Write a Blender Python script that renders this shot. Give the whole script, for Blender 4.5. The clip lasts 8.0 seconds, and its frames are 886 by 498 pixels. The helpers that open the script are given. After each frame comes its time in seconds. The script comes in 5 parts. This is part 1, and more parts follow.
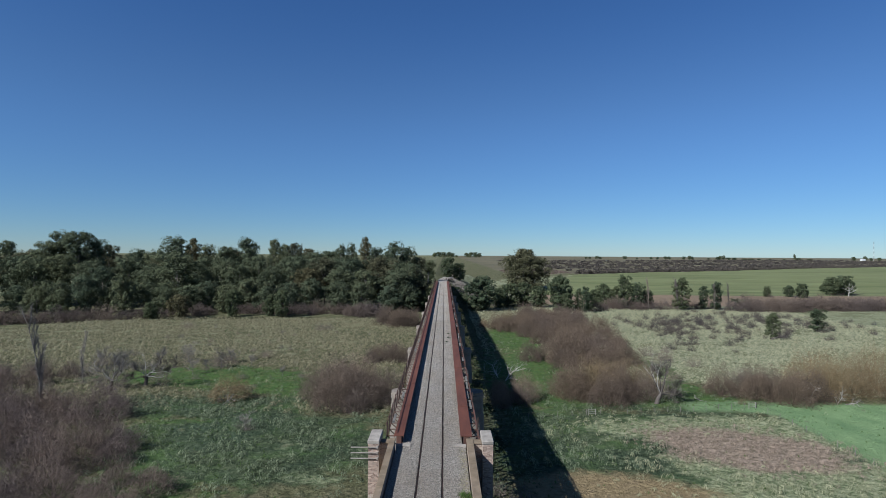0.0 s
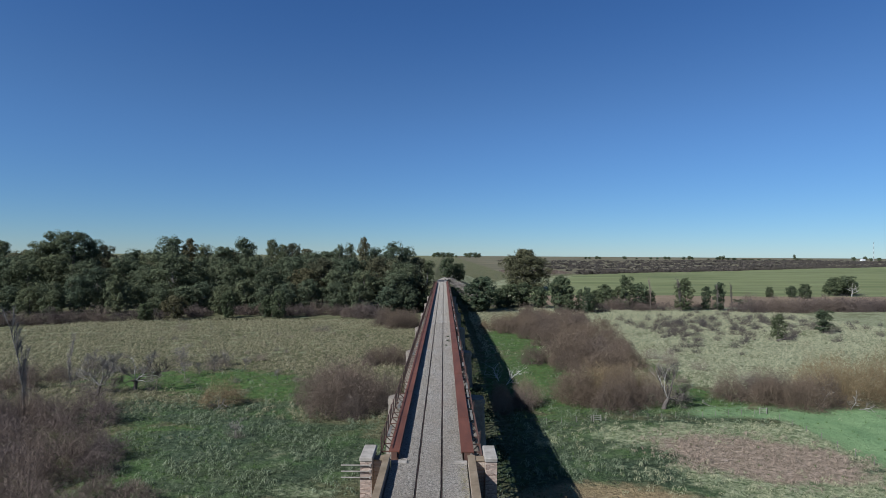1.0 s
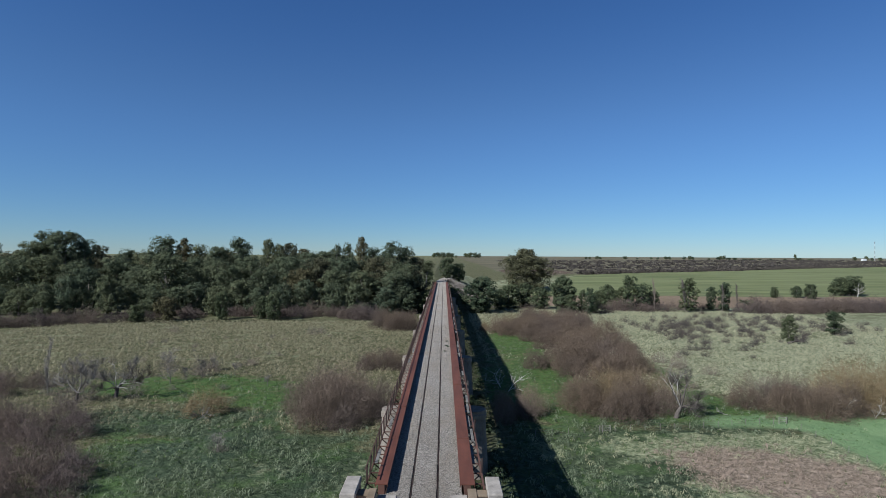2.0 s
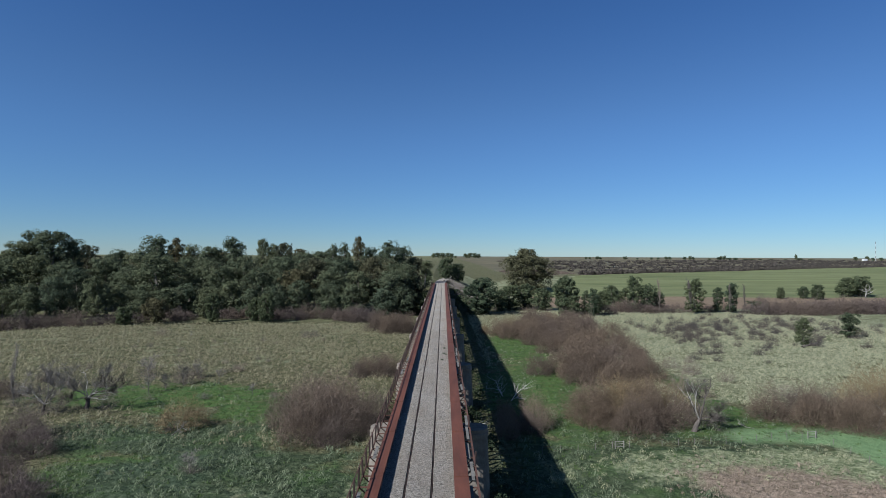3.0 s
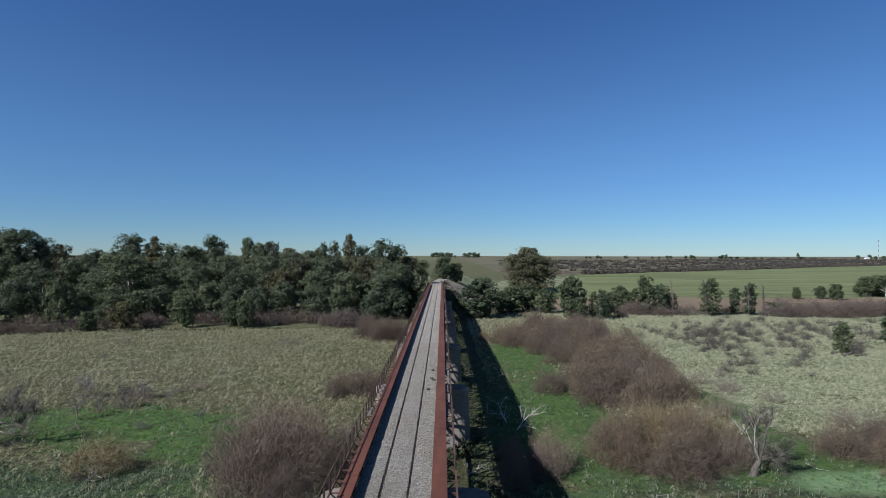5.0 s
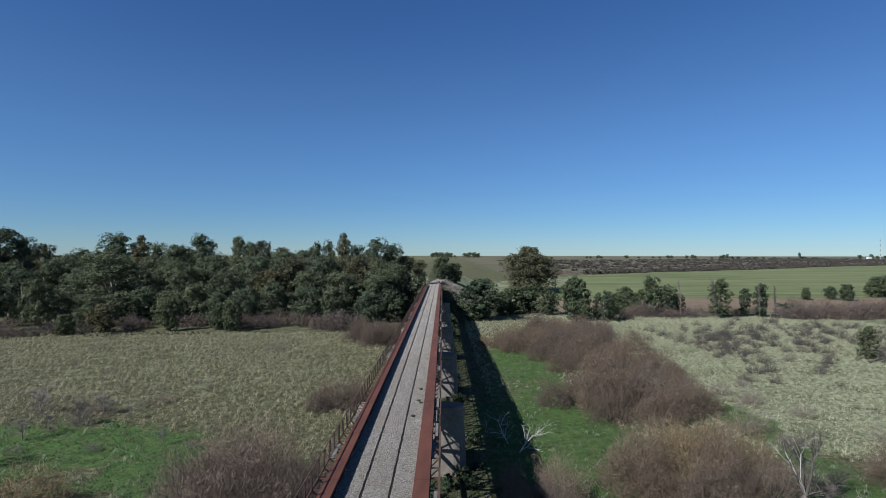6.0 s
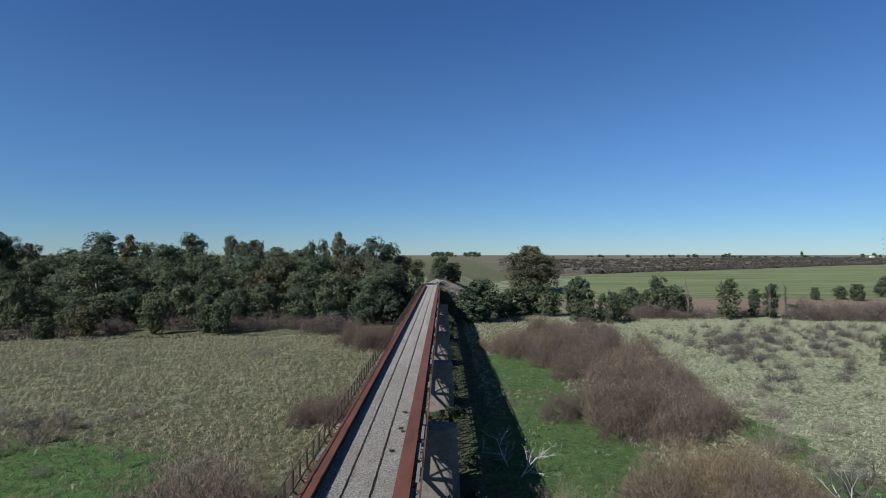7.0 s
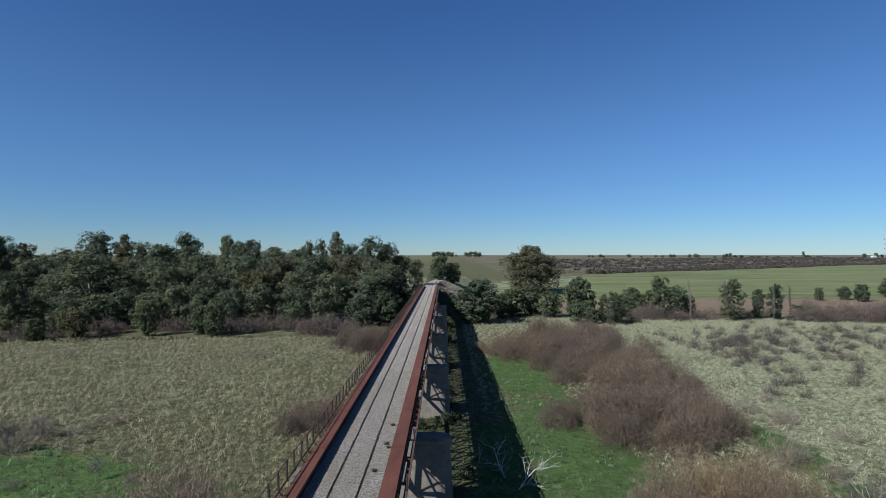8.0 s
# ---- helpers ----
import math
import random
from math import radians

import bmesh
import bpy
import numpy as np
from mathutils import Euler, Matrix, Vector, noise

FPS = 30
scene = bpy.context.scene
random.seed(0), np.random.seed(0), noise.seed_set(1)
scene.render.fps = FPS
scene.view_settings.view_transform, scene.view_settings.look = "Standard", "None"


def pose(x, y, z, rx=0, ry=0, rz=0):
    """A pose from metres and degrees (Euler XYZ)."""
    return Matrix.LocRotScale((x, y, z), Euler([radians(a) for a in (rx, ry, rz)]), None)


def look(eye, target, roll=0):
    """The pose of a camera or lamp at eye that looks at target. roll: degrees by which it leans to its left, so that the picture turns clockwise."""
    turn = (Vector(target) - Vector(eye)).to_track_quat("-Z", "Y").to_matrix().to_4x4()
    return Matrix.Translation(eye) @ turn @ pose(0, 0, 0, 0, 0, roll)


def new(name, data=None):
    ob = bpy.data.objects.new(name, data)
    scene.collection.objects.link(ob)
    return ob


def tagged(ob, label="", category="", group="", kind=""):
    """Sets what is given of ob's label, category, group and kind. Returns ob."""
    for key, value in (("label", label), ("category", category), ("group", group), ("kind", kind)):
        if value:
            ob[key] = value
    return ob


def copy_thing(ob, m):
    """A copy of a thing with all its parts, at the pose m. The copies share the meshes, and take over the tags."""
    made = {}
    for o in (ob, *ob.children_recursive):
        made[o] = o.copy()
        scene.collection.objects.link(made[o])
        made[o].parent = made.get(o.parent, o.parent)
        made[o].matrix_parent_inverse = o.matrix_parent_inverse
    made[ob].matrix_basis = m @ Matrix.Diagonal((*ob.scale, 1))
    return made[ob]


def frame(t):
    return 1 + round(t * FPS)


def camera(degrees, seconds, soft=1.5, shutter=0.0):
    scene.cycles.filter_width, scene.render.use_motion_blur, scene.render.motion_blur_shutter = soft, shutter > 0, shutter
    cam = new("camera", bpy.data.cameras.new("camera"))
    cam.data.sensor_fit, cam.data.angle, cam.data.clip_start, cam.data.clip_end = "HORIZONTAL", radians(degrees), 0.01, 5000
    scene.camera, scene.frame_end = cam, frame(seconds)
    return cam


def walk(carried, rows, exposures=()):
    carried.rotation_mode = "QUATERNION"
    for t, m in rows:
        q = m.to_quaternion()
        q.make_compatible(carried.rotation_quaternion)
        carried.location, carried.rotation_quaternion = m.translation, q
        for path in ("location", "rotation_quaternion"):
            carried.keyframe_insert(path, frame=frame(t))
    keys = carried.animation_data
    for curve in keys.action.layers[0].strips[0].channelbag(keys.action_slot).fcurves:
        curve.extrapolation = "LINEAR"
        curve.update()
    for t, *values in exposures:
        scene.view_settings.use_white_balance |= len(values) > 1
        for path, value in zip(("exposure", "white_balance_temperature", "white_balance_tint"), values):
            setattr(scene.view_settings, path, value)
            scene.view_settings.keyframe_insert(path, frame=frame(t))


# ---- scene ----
cam = camera(75.6, 8.0, soft=0.3)
METRES, EYE, TILT, LEAN, TURN = 61.0, 28.0, 0.0, 0.0, 0.12
ROWS = [
    (0.0, 0.0, 0.0, 0.0, -0.0, 0.45, -0.4),
    (0.5, 0.0005, 0.0251, -0.0003, -0.01, 0.47, -0.39),
    (1.0, 0.0005, 0.0614, -0.001, -0.05, 0.48, -0.38),
    (1.5, 0.0023, 0.1075, -0.0016, -0.05, 0.48, -0.35),
    (3.0, 0.0112, 0.2946, -0.0063, -0.09, 0.53, -0.29),
    (3.5, 0.0151, 0.3686, -0.0077, -0.11, 0.52, -0.24),
    (4.0, 0.0209, 0.4475, -0.0096, -0.12, 0.52, -0.2),
    (4.5, 0.0275, 0.5302, -0.0119, -0.13, 0.51, -0.15),
    (6.0, 0.0523, 0.7894, -0.0174, -0.14, 0.5, -0.08),
    (6.5, 0.0628, 0.8719, -0.0177, -0.07, 0.46, -0.02),
    (7.0, 0.0716, 0.9345, -0.0172, -0.05, 0.44, 0.01),
    (7.5, 0.0798, 0.976, -0.0168, -0.02, 0.43, 0.01),
    (8.0, 0.0855, 0.9941, -0.0168, 0.03, 0.43, 0.01),
]
walk(cam, [(t, pose(0, 0, EYE, TILT, LEAN, TURN) @ pose(METRES * x, METRES * y, METRES * z, 90 + pitch, roll, yaw)) for t, x, y, z, yaw, pitch, roll in ROWS],
     exposures=[(0.0, 0.5, 5560, 8), (8.0, 0.5, 5560, 8)])

# ---- light: clear winter sky, sun behind and to the left ----
SUN_WAY = Vector((1.0, 0.75, -1.0)).normalized()
world = bpy.data.worlds.new("sky")
scene.world = world
world.use_nodes = True
wn = world.node_tree.nodes
sky = wn.new("ShaderNodeTexSky")
sky.sky_type, sky.sun_disc = "NISHITA", False
sky.sun_elevation = math.asin(-SUN_WAY.z)
sky.sun_rotation = math.atan2(-SUN_WAY.x, -SUN_WAY.y)
sky.altitude, sky.air_density, sky.dust_density, sky.ozone_density = 1000, 0.85, 0.0, 8.0
wn["Background"].inputs[1].default_value = 0.063
way = wn.new("ShaderNodeTexCoord")
split = wn.new("ShaderNodeSeparateXYZ")
low = wn.new("ShaderNodeMapRange")
low.inputs["From Min"].default_value, low.inputs["From Max"].default_value = -0.06, 0.5
clear = wn.new("ShaderNodeValToRGB")
clear.color_ramp.interpolation = "EASE"
clear.color_ramp.elements[0].color, clear.color_ramp.elements[1].color = (0.77, 0.785, 0.72, 1), (1.0, 0.985, 0.93, 1)
for place, tint in ((0.52, (1.07, 1.03, 0.965, 1)), (0.85, (0.92, 0.985, 1.02, 1))):
    clear.color_ramp.elements.new(place).color = tint
tinted = wn.new("ShaderNodeMix")
tinted.data_type, tinted.blend_type = "RGBA", "MULTIPLY"
tinted.inputs[0].default_value = 1.0
for a, b in ((way.outputs["Generated"], split.inputs[0]), (split.outputs["Z"], low.inputs[0]), (low.outputs[0], clear.inputs[0]), (sky.outputs[0], tinted.inputs[6]), (clear.outputs[0], tinted.inputs[7]), (tinted.outputs[2], wn["Background"].inputs[0])):
    world.node_tree.links.new(a, b)
sun_data = bpy.data.lights.new("sun", "SUN")
sun_data.energy, sun_data.angle, sun_data.color = 5.0, radians(0.5), (1.0, 0.94, 0.85)
sun = new("sun", sun_data)
sun.matrix_world = look((0, 0, 0), SUN_WAY)


# ---- materials ----
class Nodes:
    """A short way to write node materials."""

    def __init__(self, name, rough=0.85, metal=0.0, spec=0.3):
        self.mat = bpy.data.materials.new(name)
        self.mat.use_nodes = True
        self.tree = self.mat.node_tree
        self.bsdf = self.tree.nodes["Principled BSDF"]
        self.bsdf.inputs["Roughness"].default_value = rough
        self.bsdf.inputs["Metallic"].default_value = metal
        self.bsdf.inputs["Specular IOR Level"].default_value = spec
        self.place = self.tree.nodes.new("ShaderNodeTexCoord").outputs["Object"]

    def node(self, kind, **values):
        n = self.tree.nodes.new(kind)
        for k, v in values.items():
            n.inputs[k].default_value = v
        return n

    def link(self, a, b):
        self.tree.links.new(a, b)

    def world_place(self):
        self.place = self.tree.nodes.new("ShaderNodeNewGeometry").outputs["Position"]
        return self

    def noise(self, scale, detail=4.0, rough=0.6, lo=0.3, hi=0.7, stretch=None, distort=0.0):
        n = self.node("ShaderNodeTexNoise", Scale=scale, Detail=detail, Roughness=rough, Distortion=distort)
        if stretch:
            m = self.node("ShaderNodeMapping", Scale=stretch)
            self.link(self.place, m.inputs["Vector"])
            self.link(m.outputs[0], n.inputs["Vector"])
        else:
            self.link(self.place, n.inputs["Vector"])
        r = self.node("ShaderNodeMapRange")
        r.inputs["From Min"].default_value, r.inputs["From Max"].default_value = lo, hi
        self.link(n.outputs["Fac"], r.inputs["Value"])
        return r.outputs[0]

    def attr(self, name):
        a = self.tree.nodes.new("ShaderNodeAttribute")
        a.attribute_name = name
        return a.outputs["Fac"]

    def math(self, op, a, b):
        n = self.tree.nodes.new("ShaderNodeMath")
        n.operation = op
        for i, v in enumerate((a, b)):
            if isinstance(v, (int, float)):
                n.inputs[i].default_value = v
            else:
                self.link(v, n.inputs[i])
        return n.outputs[0]

    def mix(self, fac, a, b, mode="MIX"):
        n = self.tree.nodes.new("ShaderNodeMix")
        n.data_type, n.blend_type = "RGBA", mode
        for i, v in ((0, fac), (6, a), (7, b)):
            if isinstance(v, (int, float)):
                n.inputs[i].default_value = v
            elif isinstance(v, tuple):
                n.inputs[i].default_value = (*v, 1.0)
            else:
                self.link(v, n.inputs[i])
        return n.outputs[2]

    def done(self, colour, bump=None, strength=0.5, distance=0.05):
        self.link(colour, self.bsdf.inputs["Base Color"]) if not isinstance(colour, tuple) else None
        if isinstance(colour, tuple):
            self.bsdf.inputs["Base Color"].default_value = (*colour, 1.0)
        if bump is not None:
            b = self.node("ShaderNodeBump", Strength=strength, Distance=distance)
            self.link(bump, b.inputs["Height"])
            self.link(b.outputs[0], self.bsdf.inputs["Normal"])
        return self.mat

    def thin(self, colour, share):
        """Lets a share of the light through, as leaves and blades do."""
        leaf = self.tree.nodes.new("ShaderNodeBsdfTranslucent")
        self.link(colour, leaf.inputs["Color"])
        both = self.node("ShaderNodeMixShader")
        both.inputs[0].default_value = share
        self.link(self.bsdf.outputs[0], both.inputs[1])
        self.link(leaf.outputs[0], both.inputs[2])
        self.link(both.outputs[0], self.tree.nodes["Material Output"].inputs["Surface"])
        return self.mat


def island(n):
    """A random value for each loose piece of a mesh."""
    return n.tree.nodes.new("ShaderNodeNewGeometry").outputs["Random Per Island"]


def each(n):
    """A random value for each object."""
    return n.tree.nodes.new("ShaderNodeObjectInfo").outputs["Random"]


def make_ground():
    n = Nodes("meadow", 0.95, spec=0.1).world_place()
    big, mid, fine = n.noise(0.035, 5), n.noise(0.22, 5), n.noise(1.3, 6, 0.7, 0.32, 0.68)
    tuft = n.noise(1.15, 5, 0.7, 0.36, 0.6, (1, 1, 1), 0.8)
    kind = n.noise(0.55, 4, 0.6, 0.35, 0.65)

    def tufted(gap, dark, light):
        blade = n.mix(kind, n.mix(fine, dark, n.mix(0.5, dark, light)), n.mix(fine, n.mix(0.35, dark, light), light))
        return n.mix(tuft, gap, blade)

    tan = tufted((0.052, 0.053, 0.026), (0.115, 0.108, 0.056), (0.27, 0.24, 0.14))
    olive = tufted((0.045, 0.054, 0.02), (0.078, 0.09, 0.034), (0.2, 0.2, 0.085))
    base = n.mix(n.math("MULTIPLY", mid, 0.5), tan, olive)
    lush = n.mix(n.noise(0.5, 6, 0.7), (0.026, 0.054, 0.015), (0.098, 0.172, 0.045))
    lush = n.mix(n.math("MULTIPLY", n.noise(0.13, 5, 0.65, 0.45, 0.65), 0.6), lush, (0.05, 0.085, 0.028))
    lush = n.mix(n.math("MULTIPLY", n.noise(0.7, 6, 0.75, 0.44, 0.66), 0.8), lush, olive)
    grey = tufted((0.02, 0.034, 0.014), (0.046, 0.066, 0.03), (0.145, 0.165, 0.092))
    teal = tufted((0.017, 0.032, 0.017), (0.036, 0.061, 0.034), (0.105, 0.138, 0.086))
    grey = n.mix(n.noise(0.07, 5, 0.65, 0.42, 0.62), grey, teal)
    grey = n.mix(n.math("MULTIPLY", n.noise(0.11, 5, 0.65, 0.5, 0.68), 0.8), grey, n.mix(fine, (0.055, 0.1, 0.03), (0.11, 0.175, 0.055)))
    pink = tufted((0.19, 0.15, 0.105), (0.3, 0.22, 0.16), (0.54, 0.42, 0.32))
    straw = n.mix(fine, (0.18, 0.13, 0.065), (0.37, 0.28, 0.155))
    pale = tufted((0.137, 0.158, 0.077), (0.256, 0.266, 0.148), (0.49, 0.465, 0.31))
    pale = n.mix(n.math("MULTIPLY", n.noise(0.06, 5, 0.65, 0.5, 0.66), 0.7), pale, olive)
    reed = tufted((0.1, 0.132, 0.058), (0.225, 0.25, 0.13), (0.5, 0.495, 0.305))
    lawn = n.mix(n.noise(0.25, 5, 0.6, 0.3, 0.7, (1, 0.5, 1)), (0.125, 0.2, 0.088), (0.215, 0.305, 0.14))
    # darker ground below the bridge: its shade is mixed into the colour
    bridge_shade = n.mix(fine, (0.035, 0.04, 0.02), (0.1, 0.095, 0.05))
    crop = n.mix(n.noise(0.03, 4, 0.6, 0.3, 0.7, (0.25, 2.2, 1)), (0.14, 0.158, 0.07), (0.225, 0.24, 0.112))
    crop = n.mix(n.math("MULTIPLY", n.noise(0.02, 3, 0.5, 0.52, 0.6, (0.12, 3.0, 1), 1.2), 0.6), crop, (0.095, 0.115, 0.045))
    scrub = n.mix(n.noise(0.012, 6, 0.7, 0.3, 0.7, (0.4, 1, 1)), (0.065, 0.055, 0.042), (0.2, 0.175, 0.11))
    soil = n.mix(mid, (0.19, 0.135, 0.09), (0.28, 0.205, 0.14))

    def edge(name, soft=0.35):
        a = n.math("ADD", n.attr(name), n.math("MULTIPLY", n.math("SUBTRACT", n.noise(0.16, 6, 0.65), 0.5), soft * 2))
        r = n.node("ShaderNodeMapRange")
        r.inputs["From Min"].default_value, r.inputs["From Max"].default_value = 0.35, 0.65
        n.link(a, r.inputs["Value"])
        return r.outputs[0]

    c = n.mix(edge("pale", 0.5), base, pale)
    c = n.mix(edge("lush", 0.6), c, lush)
    c = n.mix(edge("grey"), c, grey)
    c = n.mix(edge("reed", 0.5), c, reed)
    c = n.mix(edge("lawn", 0.12), c, lawn)
    c = n.mix(edge("pink", 0.25), c, pink)
    c = n.mix(edge("straw", 0.25), c, straw)
    c = n.mix(edge("scrub", 0.5), c, scrub)
    c = n.mix(edge("bridge_shade", 0.4), c, bridge_shade)
    c = n.mix(edge("soil", 0.15), c, soil)
    c = n.mix(edge("crop", 0.03), c, crop)
    c = n.mix(n.math("MULTIPLY", big, 0.3), c, n.mix(0.6, c, (0.09, 0.09, 0.04)))
    smoothed = n.math("MULTIPLY", n.math("SUBTRACT", 1.0, n.math("MULTIPLY", edge("lush"), 0.8)), n.math("SUBTRACT", 1.0, edge("lawn", 0.12)))
    relief = n.math("MULTIPLY", n.math("MULTIPLY", tuft, 1.4), smoothed)
    return n.done(c, n.math("ADD", relief, fine), 0.8, 0.3)


def make_leaf(name, dark, light, tip=None):
    n = Nodes(name, 0.85, spec=0.06)
    c = n.mix(n.math("ADD", n.math("MULTIPLY", island(n), 0.5), n.math("MULTIPLY", n.noise(0.4, 3, 0.5, 0.35, 0.65), 0.5)), dark, light)
    tone = n.mix(each(n), (0.78, 0.84, 0.86), (1.14, 1.08, 0.96))
    c = n.mix(1.0, c, tone, "MULTIPLY")
    if tip:
        c = n.mix(n.noise(0.3, 3, 0.6, 0.55, 0.85), c, tip)
    n.done(c)
    return n.thin(c, 0.32)


def make_twig(name, dark, light):
    n = Nodes(name, 0.9, spec=0.1)
    c = n.mix(island(n), dark, light)
    tone = n.mix(each(n), (0.8, 0.8, 0.85), (1.15, 1.1, 1.0))
    return n.done(n.mix(1.0, c, tone, "MULTIPLY"))


GROUND = make_ground()
LEAF_GUM = make_leaf("gum_leaves", (0.064, 0.078, 0.048), (0.154, 0.171, 0.103), (0.155, 0.132, 0.074))
LEAF_BROWN = make_leaf("brownish_leaves", (0.066, 0.063, 0.038), (0.152, 0.14, 0.082), (0.11, 0.12, 0.062))
LEAF_BLUE = make_leaf("dark_leaves", (0.05, 0.066, 0.039), (0.132, 0.152, 0.086), (0.13, 0.12, 0.062))
LEAF_BUSH = make_leaf("bush_leaves", (0.036, 0.054, 0.033), (0.09, 0.115, 0.066))
TWIG_RED = make_twig("willow_twigs", (0.064, 0.049, 0.038), (0.182, 0.14, 0.106))
TWIG_BROWN = make_twig("brown_willow_twigs", (0.08, 0.062, 0.05), (0.228, 0.178, 0.138))
TWIG_MAUVE = make_twig("mauve_willow_twigs", (0.085, 0.067, 0.057), (0.212, 0.165, 0.141))
TWIG_BELT = make_twig("belt_twigs", (0.068, 0.054, 0.046), (0.17, 0.134, 0.113))
TWIG_GREY = make_twig("bare_twigs", (0.11, 0.095, 0.08), (0.24, 0.2, 0.17))
TWIG_OCHRE = make_twig("ochre_twigs", (0.105, 0.081, 0.05), (0.235, 0.178, 0.104))
TWIG_SCRUB = make_twig("scrub_twigs", (0.05, 0.044, 0.039), (0.12, 0.103, 0.09))


def make_bark(name, dark, light):
    n = Nodes(name, 0.9, spec=0.1)
    return n.done(n.mix(n.noise(1.5, 5, 0.65, 0.35, 0.65, (1, 1, 0.3)), dark, light), n.noise(6, 4), 0.4, 0.03)


BARK = make_bark("gum_bark", (0.1, 0.085, 0.07), (0.36, 0.32, 0.26))
DEADWOOD = make_bark("bleached_wood", (0.15, 0.135, 0.115), (0.36, 0.33, 0.29))


def make_gravel():
    n = Nodes("ballast", 0.95, spec=0.15).world_place()
    grain = n.noise(9, 8, 1.0, 0.4, 0.6)
    stone = n.node("ShaderNodeTexVoronoi", Scale=11.0)
    n.link(n.place, stone.inputs["Vector"])
    tone = n.tree.nodes.new("ShaderNodeSeparateColor")
    n.link(stone.outputs["Color"], tone.inputs[0])
    patch = n.noise(0.35, 5, 0.65, 0.35, 0.65, (1.5, 0.5, 1))
    c = n.mix(n.math("MULTIPLY", n.math("ADD", grain, tone.outputs[0]), 0.5), (0.035, 0.031, 0.026), (0.66, 0.59, 0.505))
    warm = n.mix(grain, (0.085, 0.067, 0.048), (0.5, 0.415, 0.315))
    c = n.mix(n.math("MULTIPLY", patch, 0.6), c, warm)
    return n.done(c, n.math("ADD", grain, tone.outputs[1]), 0.9, 0.05)


def make_stones():
    n = Nodes("loose_stones", 0.9, spec=0.2)
    return n.done(n.mix(island(n), (0.085, 0.075, 0.064), (0.36, 0.322, 0.276)))


def make_rust(name, dark, light, streak=(0.6, 0.12, 0.6)):
    n = Nodes(name, 0.75, spec=0.3).world_place()
    c = n.mix(n.noise(1.2, 6, 0.7, 0.3, 0.7, streak), dark, light)
    c = n.mix(n.math("MULTIPLY", n.noise(5, 4, 0.7, 0.5, 0.75), 0.5), c, (0.07, 0.035, 0.025))
    return n.done(c, n.noise(14, 4), 0.25, 0.01)


def make_brick():
    n = Nodes("brickwork", 0.9, spec=0.15).world_place()
    coord = n.tree.nodes.new("ShaderNodeCombineXYZ")
    split = n.tree.nodes.new("ShaderNodeSeparateXYZ")
    n.link(n.place, split.inputs[0])
    n.link(n.math("ADD", split.outputs[0], split.outputs[1]), coord.inputs[0])
    n.link(split.outputs[2], coord.inputs[1])
    b = n.node("ShaderNodeTexBrick", Scale=1.0)
    b.inputs["Brick Width"].default_value, b.inputs["Row Height"].default_value, b.inputs["Mortar Size"].default_value = 0.29, 0.095, 0.012
    b.inputs["Color1"].default_value, b.inputs["Color2"].default_value = (0.36, 0.26, 0.2, 1), (0.2, 0.13, 0.098, 1)
    b.inputs["Mortar"].default_value = (0.45, 0.41, 0.35, 1)
    n.link(coord.outputs[0], b.inputs["Vector"])
    c = n.mix(n.math("MULTIPLY", n.noise(0.9, 5), 0.35), b.outputs["Color"], (0.42, 0.36, 0.28))
    return n.done(c, b.outputs["Fac"], 0.5, -0.02)


def make_stone(name, dark, light):
    n = Nodes(name, 0.9, spec=0.2).world_place()
    c = n.mix(n.noise(1.1, 6, 0.7), dark, light)
    c = n.mix(n.math("MULTIPLY", n.noise(0.8, 5, 0.7, 0.5, 0.75, (1, 1, 0.2)), 0.5), c, (0.13, 0.115, 0.095))
    return n.done(c, n.noise(9, 5, 0.7), 0.4, 0.03)




def make_single_brick():
    n = Nodes("fired_brick", 0.9, spec=0.15).world_place()
    c = n.mix(each(n), (0.155, 0.098, 0.074), (0.44, 0.325, 0.255))
    c = n.mix(n.math("MULTIPLY", n.noise(7, 5, 0.7, 0.45, 0.7), 0.45), c, (0.4, 0.36, 0.3))
    return n.done(c, n.noise(40, 4, 0.7), 0.4, 0.01)


GRAVEL = make_gravel()
RED = make_rust("oxide_red_steel", (0.07, 0.025, 0.015), (0.142, 0.05, 0.029))
RUST = make_rust("rusted_steel", (0.045, 0.026, 0.02), (0.13, 0.062, 0.042), (0.6, 0.6, 0.3))
RAIL = make_rust("rusted_rail", (0.02, 0.014, 0.012), (0.05, 0.03, 0.024))
BRICK = make_brick()
FIRED = make_single_brick()
COPING = make_stone("weathered_coping", (0.13, 0.096, 0.062), (0.235, 0.178, 0.12))
MORTAR = make_stone("lime_mortar", (0.3, 0.27, 0.225), (0.48, 0.44, 0.375))
CAPSTONE = make_stone("cap_stone", (0.19, 0.166, 0.14), (0.38, 0.338, 0.29))
PIERSTONE = make_stone("pier_masonry", (0.13, 0.106, 0.084), (0.26, 0.222, 0.182))
PLANK = make_stone("grey_timber", (0.085, 0.08, 0.072), (0.2, 0.185, 0.165))


# ---- mesh helpers ----
def mesh(name, verts, faces, material, smooth=False):
    me = bpy.data.meshes.new(name)
    me.from_pydata([tuple(v) for v in verts] if not isinstance(verts, np.ndarray) else verts.tolist(), [], faces if not isinstance(faces, np.ndarray) else faces.tolist())
    me.materials.append(material)
    if smooth:
        me.polygons.foreach_set("use_smooth", [True] * len(me.polygons))
    me.update()
    return me


def part(name, bm, material, parent, label=""):
    me = bpy.data.meshes.new(name)
    bm.to_mesh(me)
    bm.free()
    me.materials.append(material)
    ob = new(name, me)
    ob.parent = parent
    if label:
        tagged(ob, label)
    return ob


